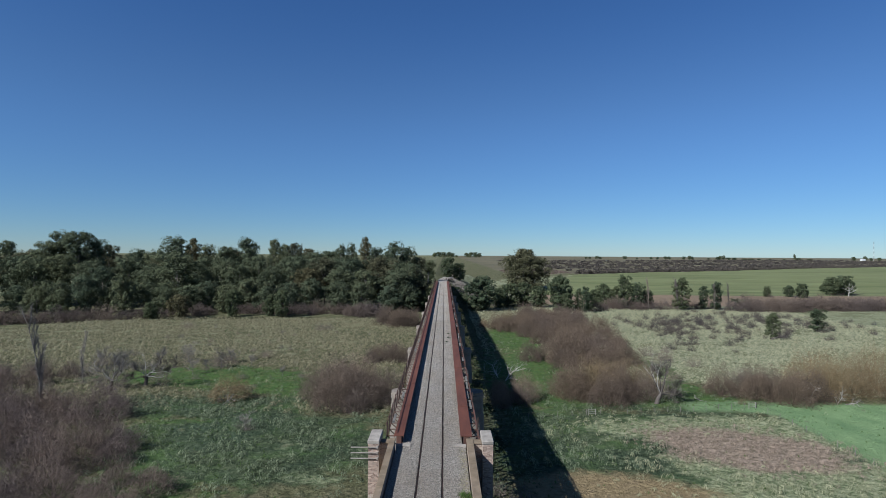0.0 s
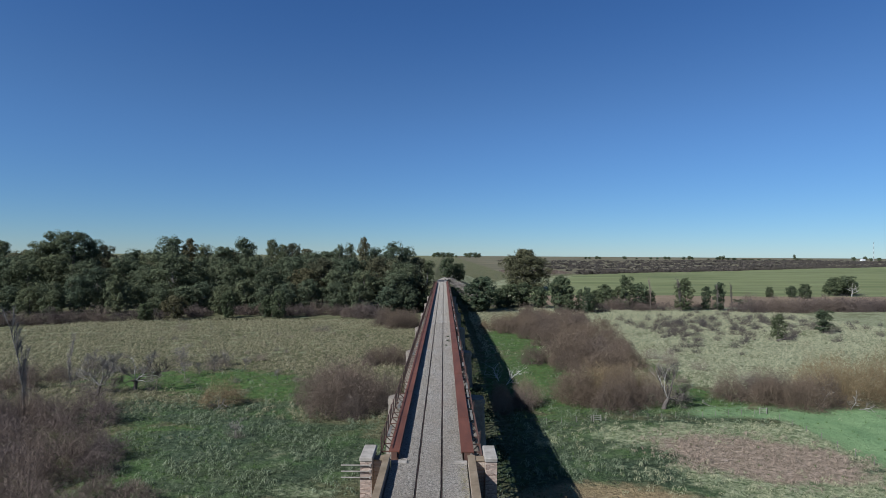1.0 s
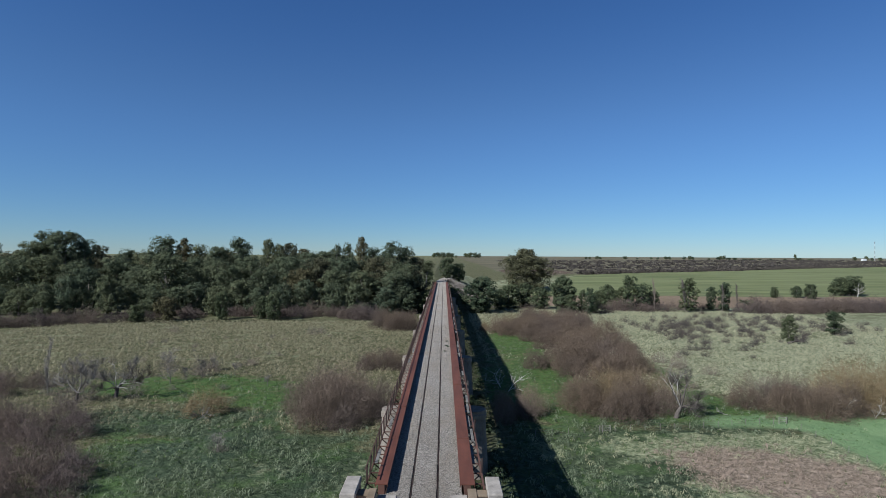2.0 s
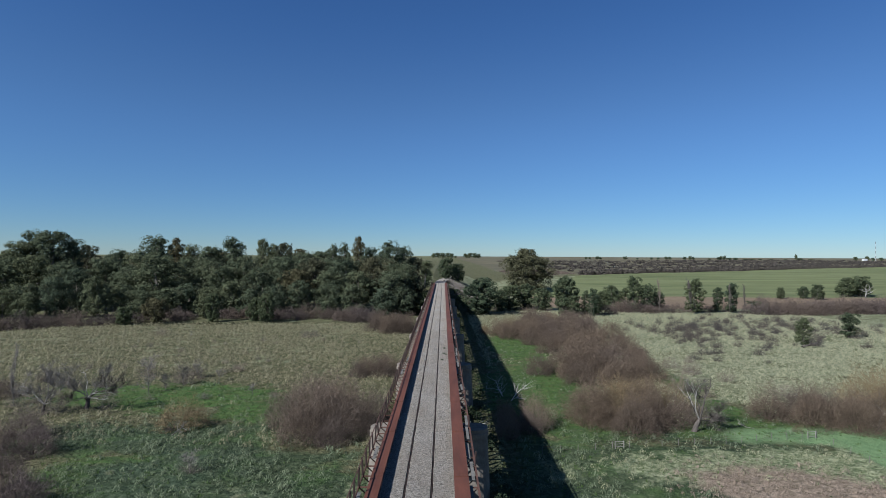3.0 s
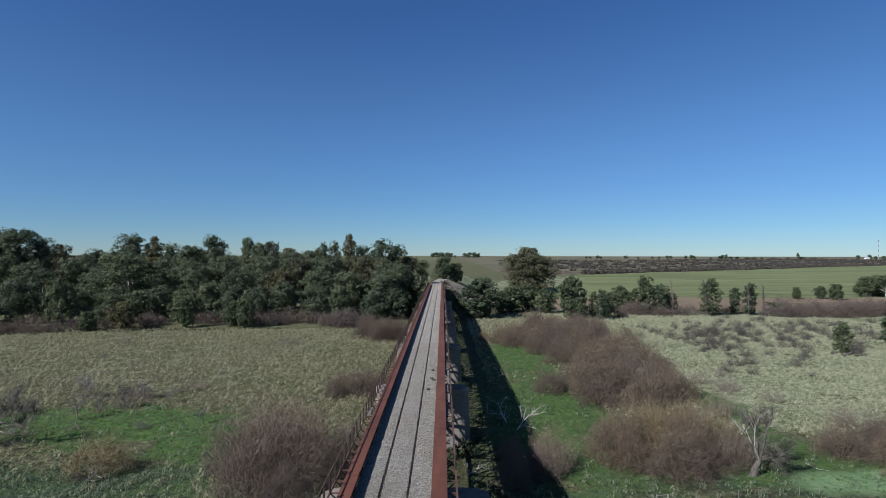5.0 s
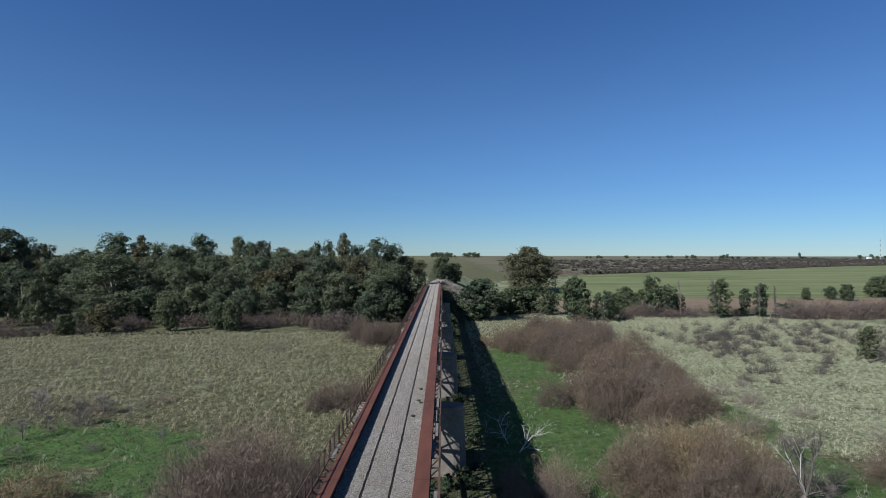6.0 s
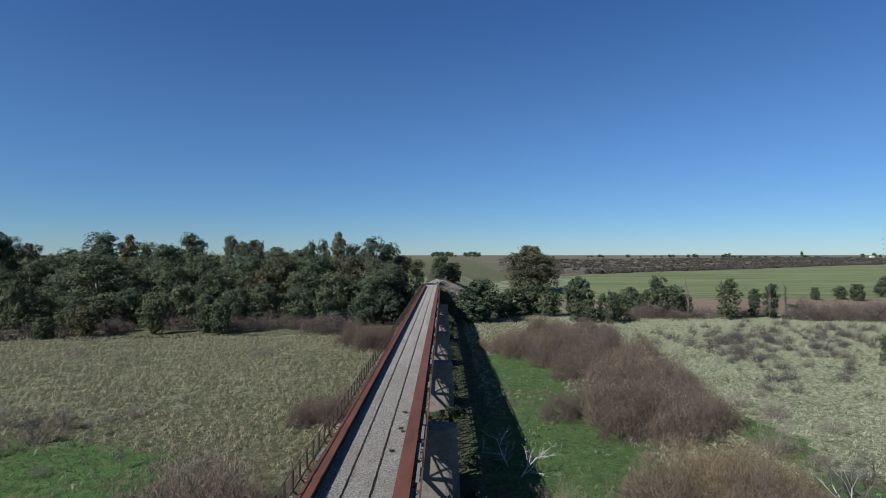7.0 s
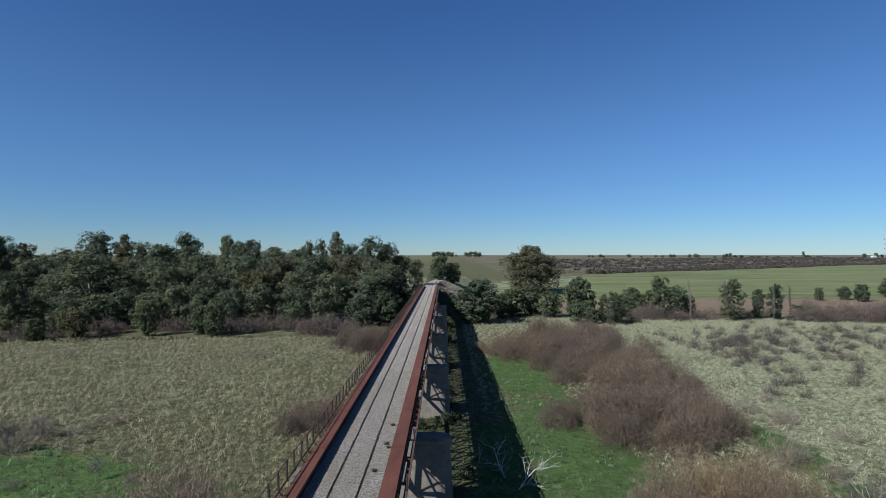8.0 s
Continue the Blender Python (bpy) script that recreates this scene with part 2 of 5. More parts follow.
def shared(name, me, parent, m=None, label=""):
    ob = new(name, me)
    ob.parent = parent
    if m is not None:
        ob.matrix_basis = m
    if label:
        tagged(ob, label)
    return ob


def box(bm, x0, x1, y0, y1, z0, z1, bevel=0.0):
    r = bmesh.ops.create_cube(bm, size=1.0, matrix=Matrix.LocRotScale(((x0 + x1) / 2, (y0 + y1) / 2, (z0 + z1) / 2), None, (x1 - x0, y1 - y0, z1 - z0)))
    if bevel:
        edges = list({e for v in r["verts"] for e in v.link_edges})
        bmesh.ops.bevel(bm, geom=edges, offset=bevel, segments=1, affect="EDGES")
    return bm


def bar(bm, a, b, w, h):
    """A square bar from a to b."""
    a, b = Vector(a), Vector(b)
    q = (b - a).to_track_quat("Z", "Y")
    bmesh.ops.create_cube(bm, size=1.0, matrix=Matrix.LocRotScale((a + b) / 2, q, (w, h, (b - a).length)))
    return bm


def boxed(name, dims, material, parent, bevel=0.0, label=""):
    return part(name, box(bmesh.new(), *dims, bevel), material, parent, label)


def smooth01(a, b, v):
    t = np.clip((v - a) / (b - a), 0, 1)
    return t * t * (3 - 2 * t)


# ---- the lie of the land ----
DECK = 12.85
MID = -0.85
Y_NEAR, Y_FAR = 45.6, 303.2


def height(x, y):
    x, y = np.asarray(x, float), np.asarray(y, float)
    side = np.hypot(np.clip(np.abs(x - MID) - 3.2, 0, None), np.clip(y - 38.0, 0, None))
    near = np.clip(12.3 - side / 1.5, 0, None)
    bend = 0.0012 * np.clip(y - Y_FAR - 8, 0, 150) ** 2
    side = np.hypot(np.clip(np.abs(x - MID - bend) - 3.4, 0, None), np.clip(Y_FAR + 5 - y, 0, None))
    far = np.clip(12.4 - side / 1.9, 0, None) * smooth01(480, 420, y) * (y > 250)
    bank = 11.5 * smooth01(325, 500, y) * smooth01(70, -10, x)
    rise = 9.2 * smooth01(378, 590, y) + 1.2 * smooth01(590, 900, y) + 1.5 * smooth01(900, 4200, y)
    roll = 0.35 * np.sin(x * 0.045 + 1.3) * np.sin(y * 0.038) + 0.15 * np.sin(x * 0.17 + y * 0.11)
    return np.maximum(np.maximum(near, far), np.maximum(bank, rise) + roll * smooth01(2, 12, np.abs(x - MID)))


def ease(u, inner, power):
    return np.sign(u) * (inner * np.abs(u) + (4500 - inner) * np.abs(u) ** power)


def blob(x, y, cx, cy, rx, ry, turn=0.0):
    """1 inside an ellipse, falling to 0 at twice its radius."""
    c, s = math.cos(radians(turn)), math.sin(radians(turn))
    dx, dy = x - cx, y - cy
    d = np.hypot((dx * c + dy * s) / rx, (-dx * s + dy * c) / ry)
    return np.clip(1.5 - d, 0, 1)


def zones(x, y):
    most = lambda *a: np.maximum.reduce(a)
    lush = most(blob(x, y, -53, 128, 22, 10), blob(x, y, -36, 82, 10, 22, 20), blob(x, y, -28, 118, 12, 10), blob(x, y, 20, 132, 12, 34),
                blob(x, y, 45, 108, 30, 5), blob(x, y, 52, 140, 3.5, 11), blob(x, y, 51, 116, 5, 10), blob(x, y, 18, 92, 8, 14), blob(x, y, 22, 190, 8, 26))
    grey = most(blob(x, y, -26, 84, 18, 16), blob(x, y, -42, 103, 20, 8), blob(x, y, 36, 76, 40, 30))
    pink = blob(x, y, 44, 83, 13, 9, -20)
    straw = most(blob(x, y, 20, 66, 12, 8), blob(x, y, -12, 59, 6, 5))
    crop = np.where((x > 66 + 0.45 * (y - 415)) & (y > 394) & (y < 462 + 0.68 * x), 1.0, 0.0)
    soil = smooth01(308, 322, y) * smooth01(400, 392, y) * smooth01(50, 62, x)
    bank = blob(x, y, 14, 322, 14, 26)
    scrub = bank + np.clip(smooth01(462, 490, y - 0.68 * x) * 0.8, 0, 1) * (x > 60)
    lawn = np.clip((x - 56.5) / 3, 0, 1) * np.clip((104 - y) / 3, 0, 1) * (y > 40)
    lawn = np.maximum(lawn, blob(x, y, 64, 105, 20, 4.5))
    reed = most(blob(x, y, 51, 92, 29, 7), blob(x, y, 46, 70, 18, 12), blob(x, y, 74, 72, 24, 16), 0.3 * blob(x, y, -14, 78, 8, 14))
    pale = most(smooth01(36, 60, x) * smooth01(114, 130, y) * smooth01(330, 300, y) * 0.8, 0.3 * smooth01(-8, -30, x) * smooth01(135, 165, y), 0.7 * smooth01(330, 350, y) * smooth01(480, 450, y - 0.68 * np.maximum(x, 0)))
    # strip along the bridge where painted shade darkens the meadow colour
    bridge_shade = smooth01(9.5, 6.5, np.abs(x - MID - 1.5)) * smooth01(40, 55, y) * 0.75
    return dict(lawn=lawn, reed=reed, pale=pale, bridge_shade=bridge_shade, lush=lush, grey=grey, pink=pink, straw=straw, crop=crop, soil=soil, scrub=scrub)


def build_ground():
    u = np.linspace(-1, 1, 301)
    xs = ease(u, 330, 5)
    v = np.linspace(-0.3, 1, 331)
    ys = 60 + ease(v, 560, 5)
    gx, gy = np.meshgrid(xs, ys)
    gz = height(gx, gy)
    verts = np.stack([gx, gy, gz], -1).reshape(-1, 3)
    w, h = len(xs), len(ys)
    i = (np.arange(h - 1)[:, None] * w + np.arange(w - 1)[None, :]).reshape(-1)
    faces = np.stack([i, i + 1, i + w + 1, i + w], -1)
    me = mesh("ground", verts, faces, GROUND, True)
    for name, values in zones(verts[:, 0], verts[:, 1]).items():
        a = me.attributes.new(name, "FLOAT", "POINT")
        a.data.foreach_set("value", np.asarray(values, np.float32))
    return tagged(new("ground", me), "river-flat meadow of tussock grass, lush green hollows and far fields", "ground", kind="structure")


build_ground()


# ---- the bridge ----
def build_track(thing, y0, y1, sides=(-2.42, 2.4)):
    """Ballast in three strips with ragged edges, and two rails sunk in the gaps between them."""
    k = max(20, int((y1 - y0) * 2.2))
    for x0, x1 in ((sides[0], -0.893), (-0.783, 0.783), (0.893, sides[1])):
        bm = bmesh.new()
        rng = random.Random(int(x0 * 100) + 7)
        rows = []
        for j in range(k + 1):
            y = y0 + (y1 - y0) * j / k
            a, b = (0.0 if x0 < -2 else rng.uniform(-0.028, 0.016)), (0.0 if x1 > 2 else rng.uniform(-0.016, 0.028))
            if j in (0, k):
                a = b = 0.0
            flat = 0.0 if j in (0, k) else 1.0
            rows.append([bm.verts.new((x0 + a, y, DECK - 0.29)), bm.verts.new((x0 + a + 0.03, y, DECK + flat * rng.uniform(-0.025, 0.025))),
                         bm.verts.new((x0 * 0.67 + x1 * 0.33, y, DECK + flat * rng.uniform(-0.01, 0.05))), bm.verts.new((x0 * 0.33 + x1 * 0.67, y, DECK + flat * rng.uniform(-0.01, 0.05))),
                         bm.verts.new((x1 + b - 0.03, y, DECK + flat * rng.uniform(-0.025, 0.025))), bm.verts.new((x1 + b, y, DECK - 0.29))])
        for p, q in zip(rows, rows[1:]):
            for c in range(5):
                bm.faces.new((p[c], p[c + 1], q[c + 1], q[c]))
        part("ballast_bed", bm, GRAVEL, thing, "grey-brown stone ballast strip")
    for x in (-0.838, 0.838):
        bm = bmesh.new()
        box(bm, x - 0.055, x + 0.055, y0, y1, DECK - 0.29, DECK - 0.26)
        box(bm, x - 0.01, x + 0.01, y0, y1, DECK - 0.26, DECK - 0.12)
        box(bm, x - 0.033, x + 0.033, y0, y1, DECK - 0.12, DECK - 0.06)
        part("rail", bm, RAIL, thing, "dark rusted rail sunk between the ballast")


def build_span(length):
    """One span: two lattice girders with wide red top flanges, cross-girders, ballast bed, footway brackets and rails."""
    span = new("bridge_span")
    top, low = DECK + 0.62, DECK - 3.9
    cells = 12
    step = length / cells
    for x0, x1 in ((-3.05, -2.28), (2.25, 3.18)):
        xm = (x0 + x1) / 2
        bm = bmesh.new()
        box(bm, x0, x1, 0.03, length - 0.03, top - 0.05, top)
        for x in (x0 + 0.02, x1 - 0.02):
            box(bm, x - 0.018, x + 0.018, 0.03, length - 0.03, top - 0.17, top - 0.052)
        flange = part("top_flange", bm, RED, span, "wide oxide-red top flange")
        for i in range(1, 4):
            y = length * i / 4
            bm = box(bmesh.new(), x0 + 0.015, x1 - 0.015, y - 0.35, y + 0.35, top + 0.002, top + 0.02)
            for u in range(4):
                for w in range(3):
                    cx, cy = x0 + 0.1 + (x1 - x0 - 0.2) * u / 3, y - 0.24 + 0.24 * w
                    box(bm, cx - 0.022, cx + 0.022, cy - 0.022, cy + 0.022, top + 0.021, top + 0.038)
            part("joint_plate", bm, RED, flange, "riveted red joint plate")
        boxed("upper_web", (xm - 0.2, xm + 0.2, 0.04, length - 0.04, top - 0.75, top - 0.054), RUST, span)
        boxed("bottom_flange", (xm - 0.3, xm + 0.3, 0.04, length - 0.04, low, low + 0.12), RUST, span)
        for i in range(cells):
            y = i * step
            bm = bmesh.new()
            bar(bm, (xm - 0.07, y, low + 0.12), (xm - 0.07, y + step, top - 0.75), 0.05, 0.3)
            bar(bm, (xm + 0.07, y + step, low + 0.12), (xm + 0.07, y, top - 0.75), 0.05, 0.3)
            part("diagonal_bracing", bm, RUST, span)
        for i in range(cells + 1):
            y = min(max(i * step, 0.16), length - 0.16)
            boxed("upright", (xm - 0.17, xm + 0.17, y - 0.14, y + 0.14, low + 0.12, top - 0.75), RUST, span)
    for i in range(cells + 1):
        y = min(max(i * step, 0.2), length - 0.2)
        bm = box(bmesh.new(), -2.6, 2.6, y - 0.12, y + 0.12, DECK - 1.05, DECK - 0.45)
        part("cross_girder", bm, RUST, span)
        if i % 2 == 0:
            bm = bmesh.new()
            bar(bm, (-2.6, y, low + 0.2), (2.6, y, DECK - 1.1), 0.1, 0.1)
            bar(bm, (2.6, y, low + 0.2), (-2.6, y, DECK - 1.1), 0.1, 0.1)
            bar(bm, (-2.6, y, low + 0.14), (2.6, y, low + 0.14), 0.12, 0.12)
            part("sway_bracing", bm, RUST, span)
    boxed("deck_plate", (-2.45, 2.5, 0.02, length - 0.02, DECK - 0.44, DECK - 0.3), RUST, span)
    build_track(span, 0, length)
    build_footway(span, length)
    return span


def build_footway(span, length):
    """Brackets with handrail posts outside both girders, a thin rail, and what is left of the boards."""
    rng = random.Random(5)
    top = DECK + 0.62
    n = 21
    for side, x, out in ((-1, -3.0, -3.68), (1, 3.12, 3.75)):
        bm = bmesh.new()
        bar(bm, (x, 0, top - 0.3), (out, 0, top - 0.3), 0.07, 0.07)
        bar(bm, (x - 0.1 * side, 0, top - 1.0), (out, 0, top - 0.3), 0.06, 0.06)
        bracket = bpy.data.meshes.new("bracket")
        bm.to_mesh(bracket)
        bm.free()
        bracket.materials.append(RUST)
        bm = box(bmesh.new(), -0.055, 0.055, -0.055, 0.055, -0.36, 0.92, 0.012)
        post = bpy.data.meshes.new("post")
        bm.to_mesh(post)
        bm.free()
        post.materials.append(RAIL)
        for i in range(n):
            y = length * (i + 0.5) / n
            shared("bracket", bracket, span, Matrix.Translation((0, y, 0)))
            if side < 0 or i % 5 == 1:
                shared("post", post, span, pose(out, y, top if side < 0 else top - 0.2, rng.uniform(-2, 2), rng.uniform(-4, 4), 0))
        if side < 0:
            boxed("handrail", (out - 0.026, out + 0.026, 0, length, top + 0.85, top + 0.9), RUST, span)
        w = 0.035 if side < 0 else 0.06
        boxed("edge_beam", (out - w, out + w, 0, length, top - 0.36, top - 0.24), RUST, span)
        for i in range(9):
            if rng.random() < (0.2 if side < 0 else 0.5):
                y = length * i / 9
                a = min(x, out) + rng.uniform(0.04, 0.34)
                boxed("board", (a, a + 0.22, y + rng.uniform(0.1, 0.8), y + rng.uniform(2.4, 4.0), top - 0.262, top - 0.215), PLANK, span, label="weathered grey footway board")


def build_pier():
    pier = new("bridge_pier")
    bm = bmesh.new()
    outline = []
    for side in (-1, 1):
        for i in range(13):
            a = -math.pi / 2 + math.pi * i / 12
            outline.append((side * (5.0 + 1.55 * math.cos(a)), side * 1.5 * math.sin(a)))

    def ring(z, grow):
        return [bm.verts.new((x + grow * (1 if x > 0 else -1) * 0.8, y * (1 + grow * 0.5), z)) for x, y in outline]

    levels = [ring(z, g) for z, g in ((-1.5, 0.5), (3.0, 0.3), (7.3, 0.0), (7.35, 0.16), (7.8, 0.16), (7.85, 0.04), (8.25, 0.04))]
    for p, q in zip(levels, levels[1:]):
        for i in range(len(p)):
            j = (i + 1) % len(p)
            bm.faces.new((p[i], p[j], q[j], q[i]))
    bm.faces.new(levels[-1])
    bmesh.ops.recalc_face_normals(bm, faces=bm.faces)
    part("shaft", bm, PIERSTONE, pier, "pale plastered masonry shaft with rounded ends and moulded cap")
    for x in (-2.66, 2.72):
        boxed("bearing", (x - 0.35, x + 0.35, -0.8, 0.8, 8.25, DECK - 3.9), RUST, pier)
    return pier


SPANS = 7
STEP = (Y_FAR - Y_NEAR) / SPANS
first = tagged(build_span(STEP), "rusty riveted lattice girder span carrying ballasted rails between red flanges", "bridge span", "bridge spans")
first.matrix_basis = pose(MID, Y_NEAR, 0)
for i in range(1, SPANS):
    copy_thing(first, pose(MID, Y_NEAR + STEP * i, 0))
pier = tagged(build_pier(), "pale stone bridge pier with rounded ends under the girders", "bridge pier", "bridge piers")
pier.matrix_basis = pose(MID, Y_NEAR + STEP, 0)
for i in range(2, SPANS):
    copy_thing(pier, pose(MID, Y_NEAR + STEP * i, 0))


def lay_bricks(pillar, x0, x1, y, z0, z1):
    """Courses of single bricks on the face of a pillar, each a little proud of the mortar."""
    r = random.Random(int(x0 * 100))
    boxed("mortar_bed", (x0 + 0.004, x1 - 0.004, y - 0.004, y - 0.001, z0, z1 - 0.002), MORTAR, pillar)
    kinds = {}
    for wide in (0.215, 0.1):
        bm = box(bmesh.new(), -wide / 2, wide / 2, -0.012, 0.006, -0.036, 0.036, 0.003)
        kinds[wide] = bpy.data.meshes.new("brick")
        bm.to_mesh(kinds[wide])
        bm.free()
        kinds[wide].materials.append(FIRED)
    z, odd = z1 - 0.042, 0
    while z > z0 + 0.04:
        x, odd = x0 + 0.008, 1 - odd
        while x < x1 - 0.08:
            wide = 0.1 if (odd and x < x0 + 0.02) or x + 0.22 > x1 else 0.215
            shared("brick", kinds[wide], pillar, pose(x + wide / 2, y + r.uniform(-0.003, 0.001), z, 0, 0, r.uniform(-0.4, 0.4)))
            x += wide + 0.013
        z -= 0.086


def build_abutment():
    a = new("abutment")
    top = DECK + 0.5
    for side, x0, x1 in ((-1, -3.32, -2.85), (1, 2.68, 3.22)):
        parapet = boxed("parapet", (x0 + 0.04, x1 - 0.04, -90, -0.6, 4, top), BRICK, a, label="brick parapet wall")
        bm = bmesh.new()
        for k in range(45):
            box(bm, x0, x1, -90 + k * 2 + 0.01, -88 + k * 2 - (0.6 if k == 44 else 0.01), top + 0.002, top + 0.13, 0.02)
        part("coping", bm, COPING, parapet, "tan weathered coping")
        c0, c1 = (-4.8, -3.98) if side < 0 else (3.86, 4.66)
        pillar = boxed("pillar", (c0, c1, -2.3, 0.3, 0, top + 0.2), BRICK, a, label="square brick pillar")
        bm = bmesh.new()
        box(bm, c0 - 0.05, c1 + 0.05, -2.36, 0.36, top + 0.202, top + 0.5, 0.05)
        part("capstone", bm, CAPSTONE, pillar, "pale grey stone cap")
        lay_bricks(pillar, c0, c1, -2.3, top - 3.6, top + 0.2)
        w0, w1 = (c1 + 0.01, x0 + 0.03) if side < 0 else (x1 - 0.03, c0 - 0.01)
        boxed("return_wall", (w0, w1, -1.5, -0.7, 0, top - 0.02), BRICK, a)
        boxed("return_coping", (w0, w1, -1.55, -0.65, top - 0.018, top + 0.08), COPING, a, 0.02)
    boxed("breast_wall", (-3.7, 3.7, -1.4, -0.05, -0.5, DECK - 4.1), BRICK, a)
    boxed("sill", (-2.84, -1.7, -0.75, -0.25, DECK - 0.3, DECK + 0.08), CAPSTONE, a)
    boxed("sill", (1.7, 2.67, -0.75, -0.25, DECK - 0.3, DECK + 0.08), CAPSTONE, a)
    for z in (0.0, -0.42, -0.84):
        bm = bar(bmesh.new(), (-6.1, -2.42, top + z), (-3.99, -2.42, top + z), 0.06, 0.06)
        box(bm, -4.15, -4.05, -2.5, -2.29, top + z - 0.08, top + z + 0.08)
        part("tie_rod", bm, CAPSTONE, a, "grey steel rod")
    return a


abut = tagged(build_abutment(), "brick bridge abutment with stone-capped pillars and tan copings", "abutment")
abut.matrix_basis = pose(MID, Y_NEAR, 0)


def build_line(y0, y1, bend):
    line = new("railway_line")
    for name, mat, x0, x1, z in (("ballast_bed", GRAVEL, -2.9, 2.5, -0.02), ("rail", RAIL, -0.87, -0.8, 0.03), ("rail", RAIL, 0.8, 0.87, 0.03)):
        bm = bmesh.new()
        prev = None
        for j in range(41):
            y = y0 + (y1 - y0) * j / 40
            s = bend * max(0, y - Y_FAR - 8) ** 2
            cur = [bm.verts.new((x0 + s, y, DECK - 0.6)), bm.verts.new((x0 + s, y, DECK + z)), bm.verts.new((x1 + s, y, DECK + z)), bm.verts.new((x1 + s, y, DECK - 0.6))]
            if prev:
                for c in range(3):
                    bm.faces.new((prev[c], prev[c + 1], cur[c + 1], cur[c]))
            prev = cur
        part(name, bm, mat, line)
    line.matrix_basis = pose(MID, 0, 0)
    return line


near_line = new("railway_line")
build_track(near_line, -90, Y_NEAR, (-2.82, 2.66))
boxed("formation", (-2.82, 2.66, -90, Y_NEAR, DECK - 1.2, DECK - 0.292), GRAVEL, near_line)
near_line.matrix_basis = pose(MID, 0, 0)
tagged(near_line, "ballasted railway track between brick parapets", "railway")
tagged(build_line(Y_FAR + 0.02, 402, 0.0012), "ballasted railway track curving away beyond the bridge", "railway")


# ---- plants ----
def spikes(p, q, w, rng):
    """Thin three-sided spikes from p to q, w wide at their feet."""
    d = q - p
    d = d / np.maximum(np.linalg.norm(d, axis=1), 1e-6)[:, None]
    s = np.cross(d, rng.normal(0, 1, d.shape))
    s /= np.maximum(np.linalg.norm(s, axis=1), 1e-6)[:, None]
    t = np.cross(d, s)
    w = w[:, None]
    v = np.stack([p + s * w, p - 0.5 * s * w + 0.866 * t * w, p - 0.5 * s * w - 0.866 * t * w, q], 1).reshape(-1, 3)
    i = np.arange(len(p))[:, None] * 4
    f = np.concatenate([i + np.array([[0, 1, 3]]), i + np.array([[1, 2, 3]]), i + np.array([[2, 0, 3]])], 1).reshape(-1, 3)
    return v, f


def willow_mesh(name, seed, radius, tall, count, thick, material, fan=0.3, reach=(0.05, 0.14), inner=0.55, loose=0.75):
    """A bare shrub: stems fan out of the foot, and fine twigs brush upwards and outwards to a lumpy dome."""
    rng = np.random.default_rng(seed)

    def dome(n, lowest=0.0):
        a, h = rng.uniform(0, 2 * np.pi, n), rng.uniform(lowest, 1, n)
        flat = np.sqrt(1 - h * h)
        return np.stack([np.cos(a) * flat, np.sin(a) * flat, h], -1)

    lobes = dome(17, 0.05)

    def swell(d):
        gap = ((d[:, None] - lobes[None]) ** 2).sum(-1)
        return 0.66 + 0.42 * np.exp(-gap / 0.06).max(1)

    size = np.array([radius, radius, tall])
    stems = max(14, count // 160)
    d = dome(stems, 0.1)
    root = np.concatenate([d[:, :2] * radius * 0.16 * rng.uniform(0, 1, (stems, 1)), np.full((stems, 1), -0.15)], 1)
    head = d * size * (swell(d) * rng.uniform(0.6, 0.85, stems))[:, None]
    knee = root * 0.45 + head * 0.55 + np.stack([d[:, 0] * 0.08 * radius, d[:, 1] * 0.08 * radius, np.full(stems, -0.05 * tall)], -1)
    twigs = count // 22
    e = dome(twigs)
    deep = rng.uniform(0.3, 0.6, twigs)
    start = e * size * deep[:, None] + rng.normal(0, 0.05 * radius, (twigs, 3))
    end = e * size * (swell(e) * rng.uniform(0.65, 0.88, twigs))[:, None] + rng.normal(0, 0.07 * radius, (twigs, 3))
    start[:, 2], end[:, 2] = np.maximum(start[:, 2], 0.0), np.maximum(end[:, 2], 0.2)
    v, f = spikes(np.concatenate([root, knee, start]), np.concatenate([knee + (knee - root) * 0.12, head, end]), np.concatenate([np.full(stems, thick * 3.6), np.full(stems, thick * 2.2), np.full(twigs, thick * 1.1)]), rng)
    d = dome(count)
    deep = rng.uniform(inner ** 2, 1, count) ** 0.5 * swell(d)
    at = d * size * deep[:, None]
    way = d * np.array([1, 1, 0.9]) + np.array([0, 0, fan]) + rng.normal(0, loose, (count, 3))
    way /= np.linalg.norm(way, axis=1)[:, None]
    long = (rng.uniform(*reach, count) * (0.5 * (radius + tall)))[:, None]
    p, q = at - way * long * 0.75, at + way * long * 0.25
    p[:, 2], q[:, 2] = np.maximum(p[:, 2], -0.05), np.maximum(q[:, 2], 0.15)
    side = np.cross(q - p, rng.normal(0, 1, p.shape))
    side *= (thick * rng.uniform(0.6, 1.5, count) / np.maximum(np.linalg.norm(side, axis=1), 1e-6))[:, None]
    v2 = np.stack([p + side, p - side, q], 1).reshape(-1, 3)
    return mesh(name, np.concatenate([v, v2]), np.concatenate([f, len(v) + np.arange(len(v2)).reshape(-1, 3)]), material)


